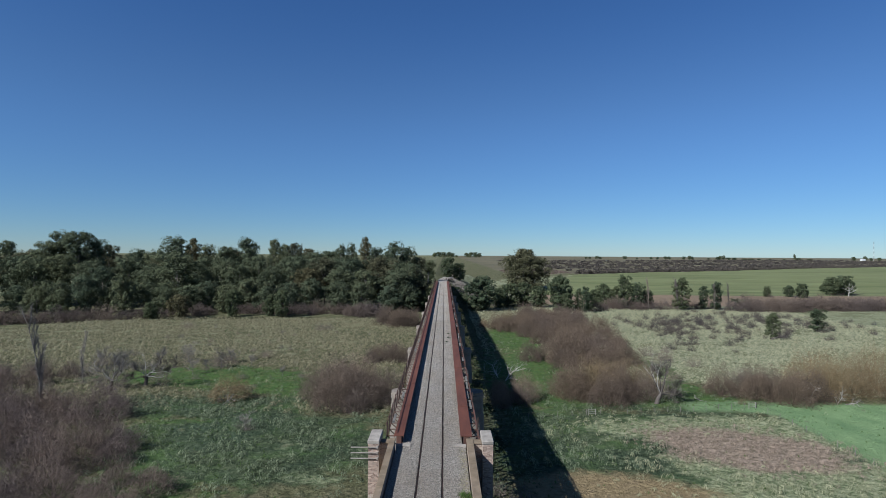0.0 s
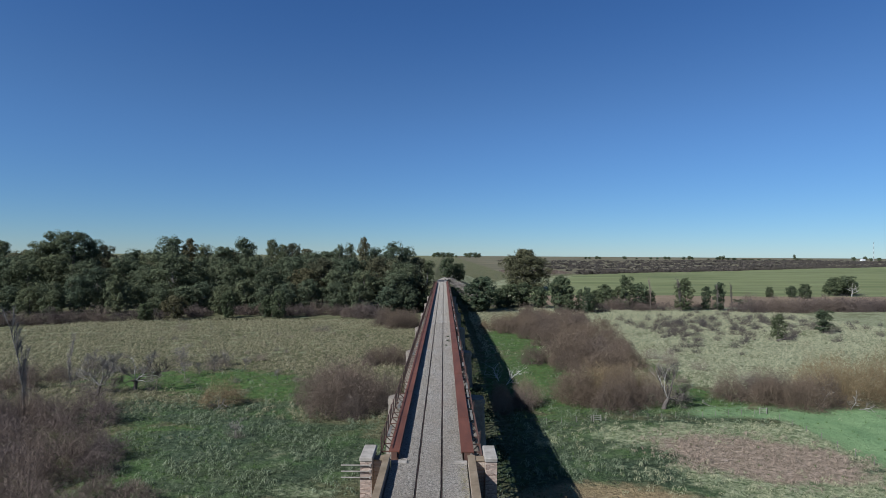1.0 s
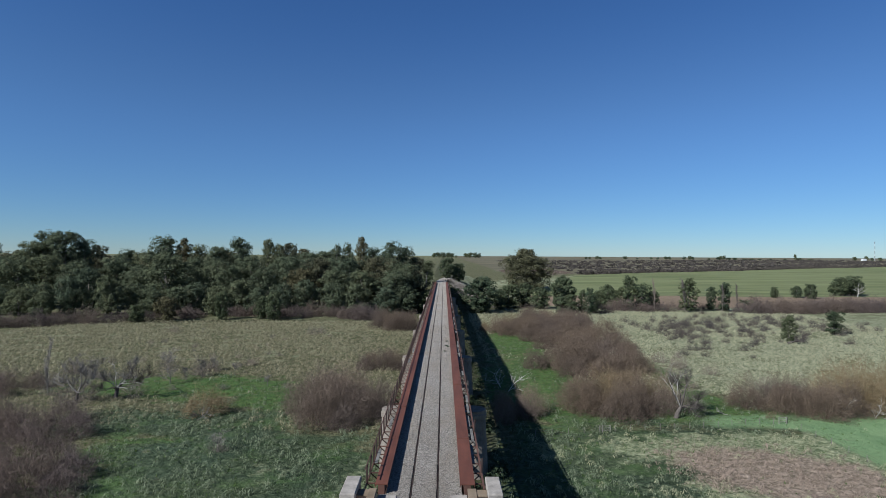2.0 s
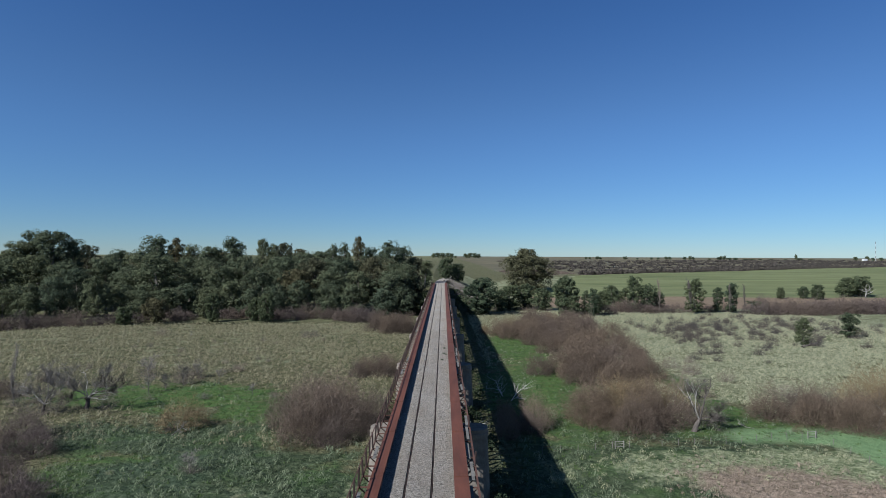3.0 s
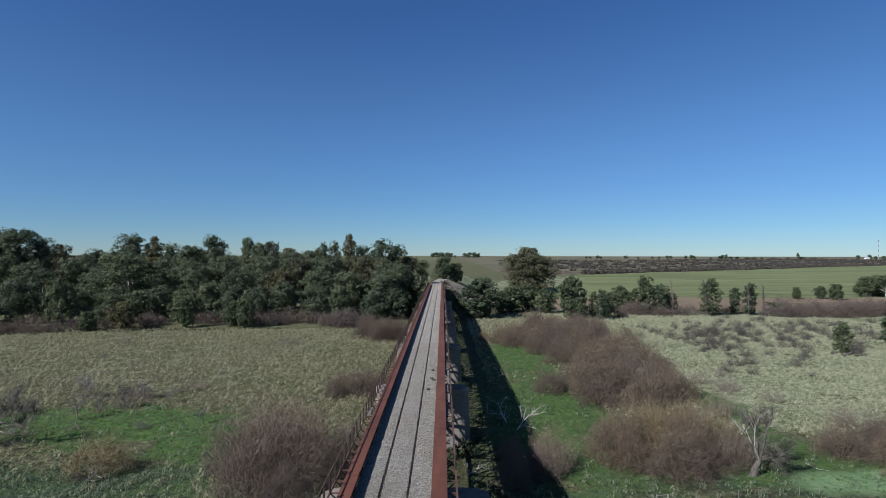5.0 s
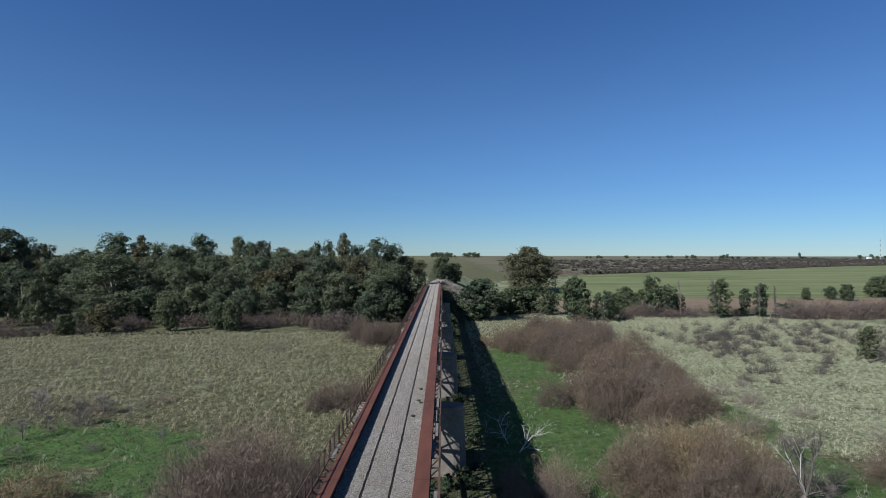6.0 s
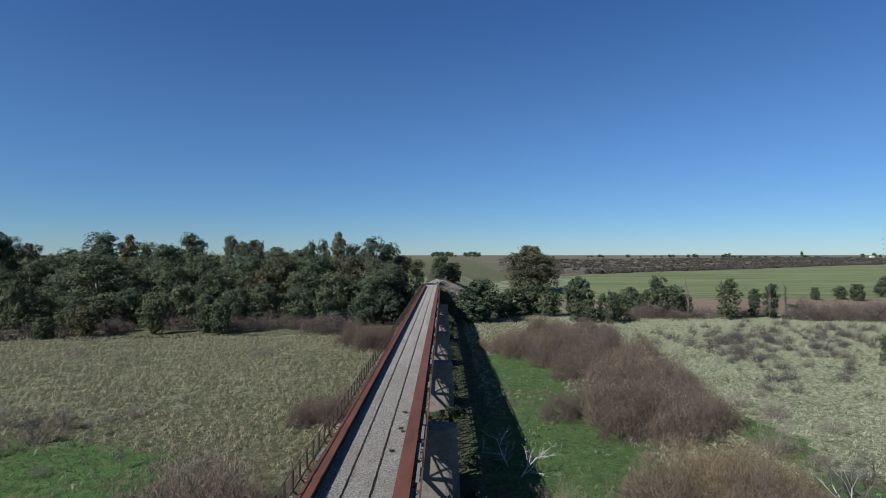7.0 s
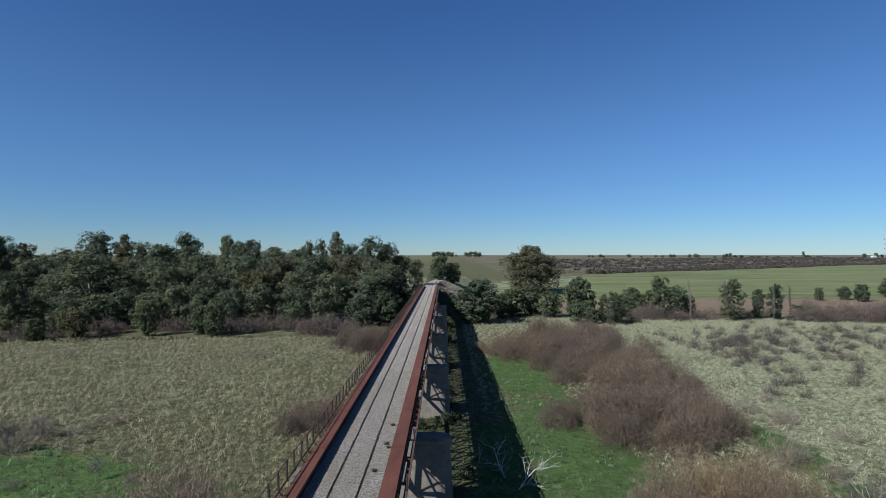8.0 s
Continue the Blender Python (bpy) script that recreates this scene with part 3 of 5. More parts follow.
def limb(bm, a, b, r0, r1, sides=6):
    a, b = Vector(a), Vector(b)
    q = (b - a).to_track_quat("Z", "Y").to_matrix()
    rings = []
    for c, r in ((a, r0), (b, r1)):
        rings.append([bm.verts.new(c + q @ Vector((r * math.cos(2 * math.pi * i / sides), r * math.sin(2 * math.pi * i / sides), 0))) for i in range(sides)])
    for i in range(sides):
        j = (i + 1) % sides
        bm.faces.new((rings[0][i], rings[0][j], rings[1][j], rings[1][i]))


def crown_mesh(name, clumps, tufts, leaves, leaf, rng, material):
    """Round clumps, each a cap of small tufts, each tuft a cap of leaves."""

    def caps(centre, radius, n, lowest, squash):
        """n points on the upper part of each ball; their places and ways out."""
        m = len(centre)
        a, h = rng.uniform(0, 2 * np.pi, (m, n)), rng.uniform(lowest, 1, (m, n))
        flat = np.sqrt(1 - h * h)
        d = np.stack([np.cos(a) * flat, np.sin(a) * flat, h], -1)
        at = centre[:, None] + d * (radius[:, None] * rng.uniform(0.72, 1.04, (m, n)))[..., None] * np.array([1, 1, squash])
        return at.reshape(-1, 3), d.reshape(-1, 3)

    centre, radius = np.array([c[:3] for c in clumps]), np.array([c[3] for c in clumps])
    at, out = caps(centre, radius, tufts, -0.9, 1.0)
    small = np.repeat(radius, tufts) * rng.uniform(0.26, 0.46, len(at))
    pts, d = caps(at, small, leaves, -0.85, 0.95)
    d = d * 0.6 + np.repeat(out, leaves, 0) * 0.75 + rng.normal(0, 0.3, d.shape)
    n = len(pts)
    u = np.cross(d, rng.normal(0, 1, (n, 3)))
    u /= np.linalg.norm(u, axis=1)[:, None]
    w = np.cross(u, d)
    w /= np.linalg.norm(w, axis=1)[:, None]
    size = leaf * rng.uniform(0.6, 1.3, (n, 1))
    u, w = u * size, w * size * 0.6
    v = np.stack([pts - u * 0.6 + w, pts - u * 0.6 - w, pts + u], 1).reshape(-1, 3)
    return mesh(name, v, np.arange(len(v)).reshape(-1, 3), material)


def tree_meshes(name, seed, tall, spread, bare, clumps, tufts, leaves, leaf, bark, leafmat, shape="broad"):
    """Trunk with forked limbs that carry round clumps of leaves over the crown's outside. Returns two meshes."""
    rng = np.random.default_rng(seed)
    bm = bmesh.new()
    fork = tall * bare
    lean = rng.normal(0, 0.03 * tall, 2)
    r = tall * 0.012 + 0.08
    limb(bm, (0, 0, -0.5), (lean[0] * 0.4, lean[1] * 0.4, fork + 0.2 * (tall - fork)), r * 1.3, r * 0.85, 7)
    limb(bm, (lean[0] * 0.4, lean[1] * 0.4, fork + 0.2 * (tall - fork)), (lean[0], lean[1], tall * 0.84), r * 0.85, r * 0.25, 6)
    balls = []
    mid, half = (tall + fork) / 2, (tall - fork) / 2
    bumps = [rng.uniform(0, 6.28) for i in range(3)]
    for i in range(clumps):
        f = (i + 0.5) / clumps
        h = 1 - 1.95 * f
        a = i * 2.399963 + rng.uniform(-0.5, 0.5)
        h = max(-0.97, min(0.98, h + rng.uniform(-0.12, 0.12)))
        wide = math.sqrt(1 - h * h)
        if shape == "slim":
            wide = 0.35 + 0.6 * wide
        if shape == "vase":
            wide *= 0.72 + 0.28 * h
        uneven = 1 + 0.13 * math.sin(2 * a + bumps[0]) + 0.1 * math.sin(3 * a + bumps[1] + 2 * h)
        deep = rng.uniform(0.55, 0.8) if i % 4 else rng.uniform(0.1, 0.45)
        size = spread * rng.uniform(0.26, 0.46) * (0.8 if clumps > 35 else 1.0)
        k = (h + 1) / 2
        c = (lean[0] * k + math.cos(a) * wide * spread * deep * uneven, lean[1] * k + math.sin(a) * wide * spread * deep * uneven,
             min(mid + half * h * (max(deep, 0.6) + (0.2 if h > 0 else 0.28)), tall - size * 0.8), size)
        balls.append(c)
        if i % 2 == 0:
            reach = math.hypot(c[0] - lean[0] * k, c[1] - lean[1] * k)
            low = max(fork * 0.7, c[2] - 0.5 * half - reach * 0.8)
            g = low / tall
            limb(bm, (lean[0] * g, lean[1] * g, low), c[:3], r * 0.42, r * 0.12, 4)
    wood = bpy.data.meshes.new(name + "_trunk")
    bm.to_mesh(wood)
    bm.free()
    wood.materials.append(bark)
    return wood, crown_mesh(name + "_crown", balls, tufts, leaves, leaf, rng, leafmat)


def put_tree(name, meshes, x, y, scale, turn, label, category, group, squash=1.0):
    t = new(name)
    t.matrix_basis = Matrix.LocRotScale((x, y, float(height(x, y)) - 0.1), Euler((0, 0, turn)), (scale * squash, scale * squash, scale))
    shared("trunk", meshes[0], t)
    shared("crown", meshes[1], t)
    return tagged(t, label, category, group)


def stand(name, unit, x, y, tall, wide, label, category, group):
    """A tree from a unit (meshes, height, radius), brought to its own height and radius."""
    meshes, h, r = unit
    t = new(name)
    t.matrix_basis = Matrix.LocRotScale((x, y, float(height(x, y)) - 0.1), Euler((0, 0, rng.uniform(0, 6.28))), (wide / r, wide / r, tall / h))
    shared("trunk", meshes[0], t)
    shared("crown", meshes[1], t)
    return tagged(t, label, category, group)


rng = random.Random(11)
EMERGENT = [(tree_meshes("gum", 20 + i, 34, 7.0, 0.5, 20, 17, 22, 0.36, BARK, LEAF_BROWN if i % 3 == 2 else LEAF_GUM, "vase" if i % 2 else "broad"), 34, 7.0) for i in range(6)]
CANOPY = [(tree_meshes("gum", 30 + i, 26, 8.0, 0.24, 28, 17, 20, 0.4, BARK, LEAF_BROWN if i == 3 else LEAF_GUM), 26, 8.0) for i in range(5)]
EDGE = [(tree_meshes("edge_gum", 35 + i, 14, 6.0, 0.06, 26, 16, 19, 0.34, BARK, LEAF_GUM), 14, 6.0) for i in range(4)]
BUSHY = [(tree_meshes("bushy", 40 + i, 12, 5.0, 0.02, 40, 11, 13, 0.36, BARK, LEAF_BLUE), 12, 5.0) for i in range(3)]
SLIM = [(tree_meshes("slim", 50 + i, 16, 3.6, 0.04, 34, 14, 15, 0.27, BARK, LEAF_BLUE, "slim"), 16, 3.6) for i in range(4)]
GUM_LABEL = "tall dark-green gum tree in the wood across the meadow"

# the wood: trees further in, gums that rise over it, its closed canopy, and lower trees along its edge
for i in range(17):
    stand("gum_tree", rng.choice(CANOPY), -262 + 14.6 * i + rng.uniform(-4, 4), 352 + rng.uniform(-10, 10), rng.uniform(24, 28) - max(0, i - 14) * 4, rng.uniform(8, 10), GUM_LABEL, "tree", "gum wood")
for x, y, tall, wide in ((-253, 330, 34, 6.5), (-237, 320, 27, 6.3), (-204, 302, 37.8, 8.4), (-191, 298, 38.7, 9.6), (-207, 296, 32.4, 8.6), (-185.6, 305, 33.6, 6.6), (-193, 330, 32.2, 6), (-185, 345, 29, 7), (-143, 305, 35.8, 8.4), (-142, 322, 35.3, 6.1), (-134, 322, 31.8, 5.4),
                         (-116.6, 305, 31.7, 7), (-106, 305, 35.4, 7.2), (-99.3, 335, 35.7, 4.8), (-93.3, 335, 32.8, 5), (-88, 335, 33.9, 5), (-90.7, 385, 27.2, 11.4), (-78, 385, 27, 9), (-60, 335, 32.4, 4.4), (-54.4, 335, 33.4, 3.8), (-44.7, 322, 36.5, 4.7), (-37.6, 322, 30.9, 5.6),
                         (-26, 305, 33, 6.8), (-18.9, 308, 26.6, 5.4), (-14.8, 312, 19.5, 4.8), (-9.2, 322, 14.4, 4.4), (-266, 322, 32, 8), (-228, 340, 27, 8), (-165, 330, 27, 8), (-124, 335, 29, 8), (-72, 320, 28, 7)):
    stand("gum_tree", rng.choice(EMERGENT), x, y, tall, wide * 1.05, GUM_LABEL, "tree", "gum wood")
for x, y, tall, wide in ((-215, 285, 25, 8.5), (-203, 283, 24.5, 8.4), (-191, 285, 25.7, 8.5), (-176.7, 285, 23.4, 7.6), (-166.6, 280, 20.4, 7), (-161, 292, 26, 8), (-149, 288, 21.5, 7.4), (-127.4, 276, 27.4, 11.8), (-140.6, 278, 18.5, 8.3), (-110, 285, 24.7, 8.5), (-95, 290, 25.8, 7.8),
                         (-101.4, 280, 21.4, 7), (-76.4, 290, 26.3, 8.3), (-84, 282, 20.9, 7), (-61, 292, 25.2, 7.8), (-67.7, 284, 20, 7), (-47, 290, 25, 8), (-52, 282, 19.3, 7), (-32.7, 290, 26, 8.6), (-37.9, 282, 19.6, 7), (-19.8, 286, 23.6, 8.8), (-23.8, 280, 19.2, 8.3), (-13.2, 292, 16.3, 5.8),
                         (-230, 280, 25, 9), (-246, 278, 27, 9), (-150, 310, 25, 8), (-170, 312, 25, 8), (-128, 308, 25, 8), (-84, 310, 25, 8), (-68, 308, 25, 8), (-56, 312, 25, 8), (-222, 305, 25, 8), (-240, 302, 26, 9)):
    stand("gum_tree", rng.choice(CANOPY), x, y, tall, wide * 1.08, GUM_LABEL, "tree", "gum wood")
for x, y, tall, wide in ((-161, 256, 16.7, 5.6), (-180, 252, 12, 5.5), (-176.6, 262, 13.5, 6.5), (-193, 258, 12, 6.4), (-142, 254, 17.4, 5.8), (-136, 264, 13.7, 6.5), (-111, 266, 14.3, 6.8), (-118, 262, 12.6, 6.5), (-91.7, 268, 15.2, 6.6), (-100, 262, 12.8, 5.7), (-63, 270, 15.3, 6), (-72, 268, 13.9, 5.8), (-50, 270, 13.7, 6), (-39, 270, 13.6, 6),
                         (-25.7, 272, 12, 6.2), (-154.5, 262, 11, 5.2), (-16.5, 275, 12.7, 5.4), (-205, 250, 14, 6), (-218, 244, 15, 6.5), (-232, 246, 14, 6.5), (-127, 258, 12, 5.6), (-82, 264, 12, 5.6), (-168, 250, 11, 5)):
    stand("gum_tree", rng.choice(EDGE), x, y, tall, wide * 1.05, "low dense gum tree at the edge of the wood", "tree", "gum wood")
stand("gum_tree", (tree_meshes("big_gum", 77, 31, 13.5, 0.02, 44, 20, 20, 0.55, BARK, make_leaf("dull_leaves", (0.07, 0.07, 0.042), (0.15, 0.146, 0.086))), 31, 13.5), 60, 425, 30.0, 18.2, "large round gum tree with brownish crown beside the field", "tree", "")
BROWNBUSH = (tree_meshes("brown_bush", 58, 10, 4.5, 0.03, 22, 13, 15, 0.36, BARK, LEAF_BROWN), 10, 4.5)
stand("bushy_tree", BROWNBUSH, -111.5, 240, 9.7, 4.6, "brownish leafy bush before the wood", "tree", "bushy trees")
for x, y, tall, wide in ((17.6, 281, 16.6, 9.6), (28, 297, 10.5, 5), (34, 306, 11.8, 6.4), (43, 312, 13, 7), (50, 302, 11, 5), (57, 282, 17.9, 6.2), (60, 276, 9, 3.6), (84.5, 301, 12.2, 5.2), (80, 303, 9, 4), (-91.6, 247, 11.4, 3.4), (-70.4, 248, 11.7, 3.8), (-76, 250, 9.3, 3.2), (-7.8, 286, 10, 3.7), (-12, 281, 8.3, 4.2), (3, 366, 13, 5.5), (10, 372, 11, 5), (-9, 345, 9.6, 4),
                         (219, 388, 7.3, 3), (235, 390, 8.1, 3.6), (238, 380, 9.7, 4.6), (272, 402, 12.6, 7), (284, 406, 13.6, 7.5), (106, 300, 10, 4), (-121, 236, 7, 3.4)):
    stand("bushy_tree", rng.choice(BUSHY), x, y, tall, wide * 1.05, "dense dark green bushy tree in the meadow", "tree", "bushy trees")
for x, y, tall, wide in ((65.3, 278, 11.7, 2.3), (67.6, 273, 12.6, 2.4), (92.5, 294, 17.9, 3.9), (99.3, 295, 14, 4.2), (120, 290, 17.1, 4.8), (135.5, 299, 12.4, 3.2), (140, 294, 14.8, 3.6), (71, 280, 9.5, 2.2), (89, 297, 12, 3.4), (111.3, 194, 8.9, 2.6), (136.3, 209, 8.6, 3.2)):
    stand("slim_tree", rng.choice(SLIM), x, y, tall, wide, "upright blue-green tree in the row along the field", "tree", "field-edge trees")

WILLOW = [willow_mesh("willow", 60 + i, 4.6, 6.6, 10500, 0.012, TWIG_RED, 0.3, (0.04, 0.11)) for i in range(3)]
WILLOW_BROWN = [willow_mesh("brown_willow", 63 + i, 4.6, 6.6, 9500, 0.0115, TWIG_BROWN, 0.3, (0.04, 0.11)) for i in range(2)]
WILLOW_MID = [willow_mesh("mid_willow", 120 + i, 4.6, 6.6, 6000, 0.0175, TWIG_RED, 0.3, (0.045, 0.12)) for i in range(4)]
MAUVE = [willow_mesh("mauve_willow", 100 + i, 4.6, 6.0, 5200, 0.0155, TWIG_MAUVE, 0.45, (0.05, 0.15)) for i in range(4)]
WILLOW_FAR = [willow_mesh("far_willow", 65 + i, 4.6, 5.6, 1500, 0.039, TWIG_BELT, 0.3, (0.08, 0.2)) for i in range(3)]
GREYB = [willow_mesh("bare_shrub", 70 + i, 2.6, 3.0, 900, 0.009, TWIG_GREY, 0.3, (0.08, 0.28), 0.25, 0.5) for i in range(3)]
OCHRE = [willow_mesh("ochre_shrub", 80 + i, 4.6, 6.6, 4600, 0.0145, TWIG_OCHRE, 0.35, (0.05, 0.14)) for i in range(2)]
OCHRE_TALL = [willow_mesh("tall_ochre_shrub", 85 + i, 7.0, 10.6, 10500, 0.0135, TWIG_OCHRE, 0.35, (0.03, 0.1), 0.35) for i in range(2)]
OCHRE_THIN = willow_mesh("thin_ochre_shrub", 83, 3.4, 4.2, 2000, 0.012, TWIG_OCHRE, 0.3, (0.08, 0.2))
SCRUB = [willow_mesh("scrub", 90 + i, 2.5, 2.9, 520, 0.016, TWIG_SCRUB, 0.4, (0.12, 0.36), 0.2, 0.5) for i in range(4)]


def put_shrub(name, me, x, y, s, label, group):
    ob = new(name, me)
    ob.matrix_basis = Matrix.LocRotScale((x, y, float(height(x, y))), Euler((0, 0, rng.uniform(0, 6.28))), (s * rng.uniform(0.9, 1.15), s * rng.uniform(0.9, 1.15), s))
    return tagged(ob, label, "shrub", group)


def thicket(cx, cy, rx, ry, gap, s, kinds, name, label, group, turn=0.0, fall=0.2):
    """Shrubs close together over an ellipse, lower towards its rim."""
    c, si = math.cos(radians(turn)), math.sin(radians(turn))
    u, odd = -rx + 0.4 * gap, 0
    while u <= rx:
        v, odd = -ry + 0.4 * gap + odd * gap * 0.5, 1 - odd
        while v <= ry:
            rim = math.hypot(u / rx, v / ry)
            if rim < 1.0 - 0.25 * gap / min(rx, ry) or (min(rx, ry) < 1.3 * gap and rim < 1.02):
                a, b = u + rng.uniform(-0.2, 0.2) * gap, v + rng.uniform(-0.2, 0.2) * gap
                x, y = cx + a * c - b * si, cy + a * si + b * c
                if abs(x) > 0.8 * y + 12:
                    v += gap
                    continue
                put_shrub(name, rng.choice(kinds), x, y, s * rng.uniform(0.8, 1.18) * (1.06 - fall * rim * rim), label, group)
            v += gap
        u += gap


RED_LABEL = "leafless reddish-brown willow thicket shrub in the meadow"
MAUVE_LABEL = "leafless grey-mauve willow thicket shrub in the meadow"
OCHRE_LABEL = "leafless ochre willow shrub in the meadow"
thicket(-73, 84, 24, 17, 6.0, 1.05, MAUVE, "willow_shrub", MAUVE_LABEL, "willow thicket", 50)
thicket(-50, 76, 7, 9, 5.4, 0.9, MAUVE, "willow_shrub", MAUVE_LABEL, "willow thicket", 8)
thicket(-43, 63, 13, 6, 5.2, 0.8, MAUVE, "willow_shrub", MAUVE_LABEL, "willow thicket", 8)
thicket(-92, 118, 15, 8, 6.4, 0.95, MAUVE, "willow_shrub", MAUVE_LABEL, "willow thicket", 30)
thicket(-17.2, 108.4, 9.2, 10.5, 4.6, 1.36, WILLOW_BROWN, "willow_shrub", RED_LABEL, "willow clump by the bridge", 0, 0.48)
thicket(-13.2, 149, 6.6, 5, 4.6, 0.76, WILLOW_MID, "willow_shrub", RED_LABEL, "willow clump by the bridge")
thicket(36.5, 149, 16, 12.5, 6.0, 1.25, WILLOW_MID, "willow_shrub", RED_LABEL, "willow thicket by the shadow", 8, 0.34)
thicket(42, 176, 15, 14, 6.8, 1.15, WILLOW_MID, "willow_shrub", RED_LABEL, "willow thicket by the shadow")
thicket(38, 207, 20, 20, 7.0, 1.2, WILLOW_MID, "willow_shrub", RED_LABEL, "willow thicket by the shadow")
thicket(43, 238, 18, 14, 7.2, 1.2, WILLOW_MID, "willow_shrub", RED_LABEL, "willow thicket by the shadow")
thicket(13.6, 109.0, 4.6, 6.0, 4.2, 0.86, WILLOW_BROWN, "willow_shrub", RED_LABEL, "willow clump by the shadow")
thicket(31.0, 112, 11.2, 6.5, 4.4, 1.2, WILLOW + WILLOW_BROWN[:1] + OCHRE[:1], "willow_shrub", RED_LABEL, "willow row along the fence", 0, 0.26)
thicket(64, 112.5, 10.5, 6, 5.0, 1.2, WILLOW, "willow_shrub", RED_LABEL, "willow row along the fence", -8, 0.3)
thicket(17, 216, 3, 5, 3.6, 0.55, OCHRE, "ochre_shrub", OCHRE_LABEL, "ochre willows")
thicket(27, 222, 4, 4, 4.4, 1.0, OCHRE, "ochre_shrub", OCHRE_LABEL, "ochre willows")
thicket(84.5, 114.5, 12, 7, 7.4, 1.06, OCHRE_TALL, "ochre_shrub", OCHRE_LABEL, "ochre willows")
thicket(34.5, 118.6, 8.5, 3.4, 4.4, 1.25, OCHRE, "ochre_shrub", OCHRE_LABEL, "ochre willows")
put_shrub("ochre_shrub", OCHRE_THIN, 55.8, 107.0, 0.36, "small rust-brown dead shrub by the fence gate", "ochre willows")
for x, y, k in ((-41.0, 107.8, 1.5), (-39, 109.5, 1.15)):
    put_shrub("ochre_shrub", OCHRE_THIN, x, y, k, OCHRE_LABEL, "ochre willows")
thicket(-66, 260, 34, 4.5, 5.0, 1.15, WILLOW_FAR, "willow_shrub", MAUVE_LABEL, "willow belt before the wood")
thicket(-35, 252, 9, 5, 5.0, 1.35, WILLOW_FAR, "willow_shrub", MAUVE_LABEL, "willow belt before the wood", -20)
thicket(-112, 248, 18, 5, 5.4, 1.0, WILLOW_FAR, "willow_shrub", MAUVE_LABEL, "willow belt before the wood", 38)
thicket(-155, 222, 36, 5.5, 5.4, 1.15, WILLOW_FAR, "willow_shrub", MAUVE_LABEL, "willow belt before the wood", 24)
thicket(-17, 222, 8.5, 13, 5.2, 1.3, WILLOW_MID, "willow_shrub", MAUVE_LABEL, "willow belt before the wood")
thicket(96, 293, 20, 4.5, 5.0, 1.25, WILLOW_FAR, "willow_shrub", MAUVE_LABEL, "willow hedge along the field", 4)
thicket(74, 283, 6, 4, 4.6, 1.1, WILLOW_FAR, "willow_shrub", MAUVE_LABEL, "willow hedge along the field")
thicket(132, 300, 14, 3, 5.0, 0.9, WILLOW_FAR, "willow_shrub", MAUVE_LABEL, "willow hedge along the field", 0)
thicket(190, 292, 48, 6.5, 5.4, 1.5, WILLOW_FAR, "willow_shrub", MAUVE_LABEL, "willow hedge along the field", 6)
thicket(276, 306, 46, 6.5, 6.2, 1.5, WILLOW_FAR, "willow_shrub", MAUVE_LABEL, "willow hedge along the field", 8)
put_shrub("willow_shrub", WILLOW_FAR[0], 162.6, 308, 1.7, MAUVE_LABEL, "willow hedge along the field")
for cx, cy, wide, n in ((78, 205, 8, 14), (86, 217, 9, 18), (94, 228, 10, 16), (105, 236, 10, 16), (114, 248, 13, 14), (130, 232, 13, 16), (122, 262, 17, 14), (160, 250, 24, 18), (98, 190, 15, 12), (150, 205, 22, 14), (70, 232, 8, 8), (150, 230, 26, 18), (75, 175, 12, 6), (100, 210, 14, 16), (120, 222, 14, 14), (88, 240, 10, 12), (140, 256, 14, 12)):
    for i in range(n):
        put_shrub("scrub_bush", rng.choice(SCRUB), rng.gauss(cx, wide * 0.7), rng.gauss(cy, wide * 0.7), rng.uniform(0.5, 1.35), "small grey leafless scrub bush in tussock grass", "scrub bushes")
for x, y, k in ((56.2, 157, 1.5), (57.5, 149.5, 1.2), (47.7, 133.5, 1.9), (50.5, 135, 1.6), (-93, 208, 1.5), (-44.5, 206, 1.3), (-42, 208, 1.2), (-55.6, 143.5, 1.6), (52, 172, 1.3), (64, 165, 1.0)):
    put_shrub("bare_shrub", rng.choice(GREYB), x, y, k, "grey leafless shrub with fine spreading twigs", "bare shrubs")
for i in range(36):
    put_shrub("bare_shrub", rng.choice(GREYB), rng.uniform(-90, -20), rng.uniform(112, 200), rng.uniform(0.35, 0.75), "small grey leafless shrub in the meadow", "bare shrubs")


# ---- grass tussocks: uncounted, one object for each kind of grass ----
def make_grass(name, dark, light):
    n = Nodes(name, 0.95, spec=0.05)
    n.world_place()
    c = n.mix(n.math("ADD", n.math("MULTIPLY", island(n), 0.25), n.math("MULTIPLY", n.noise(0.9, 3, 0.6, 0.32, 0.68), 0.75)), dark, light)
    c = n.mix(n.math("MULTIPLY", n.noise(0.1, 4), 0.5), c, n.mix(0.4, dark, light))
    grain = n.noise(5.0, 5, 0.75, 0.35, 0.65, (1, 1, 0.35))
    c = n.mix(n.math("MULTIPLY", grain, 0.4), c, n.mix(0.15, dark, light))
    n.done(c)
    return n.thin(c, 0.35)


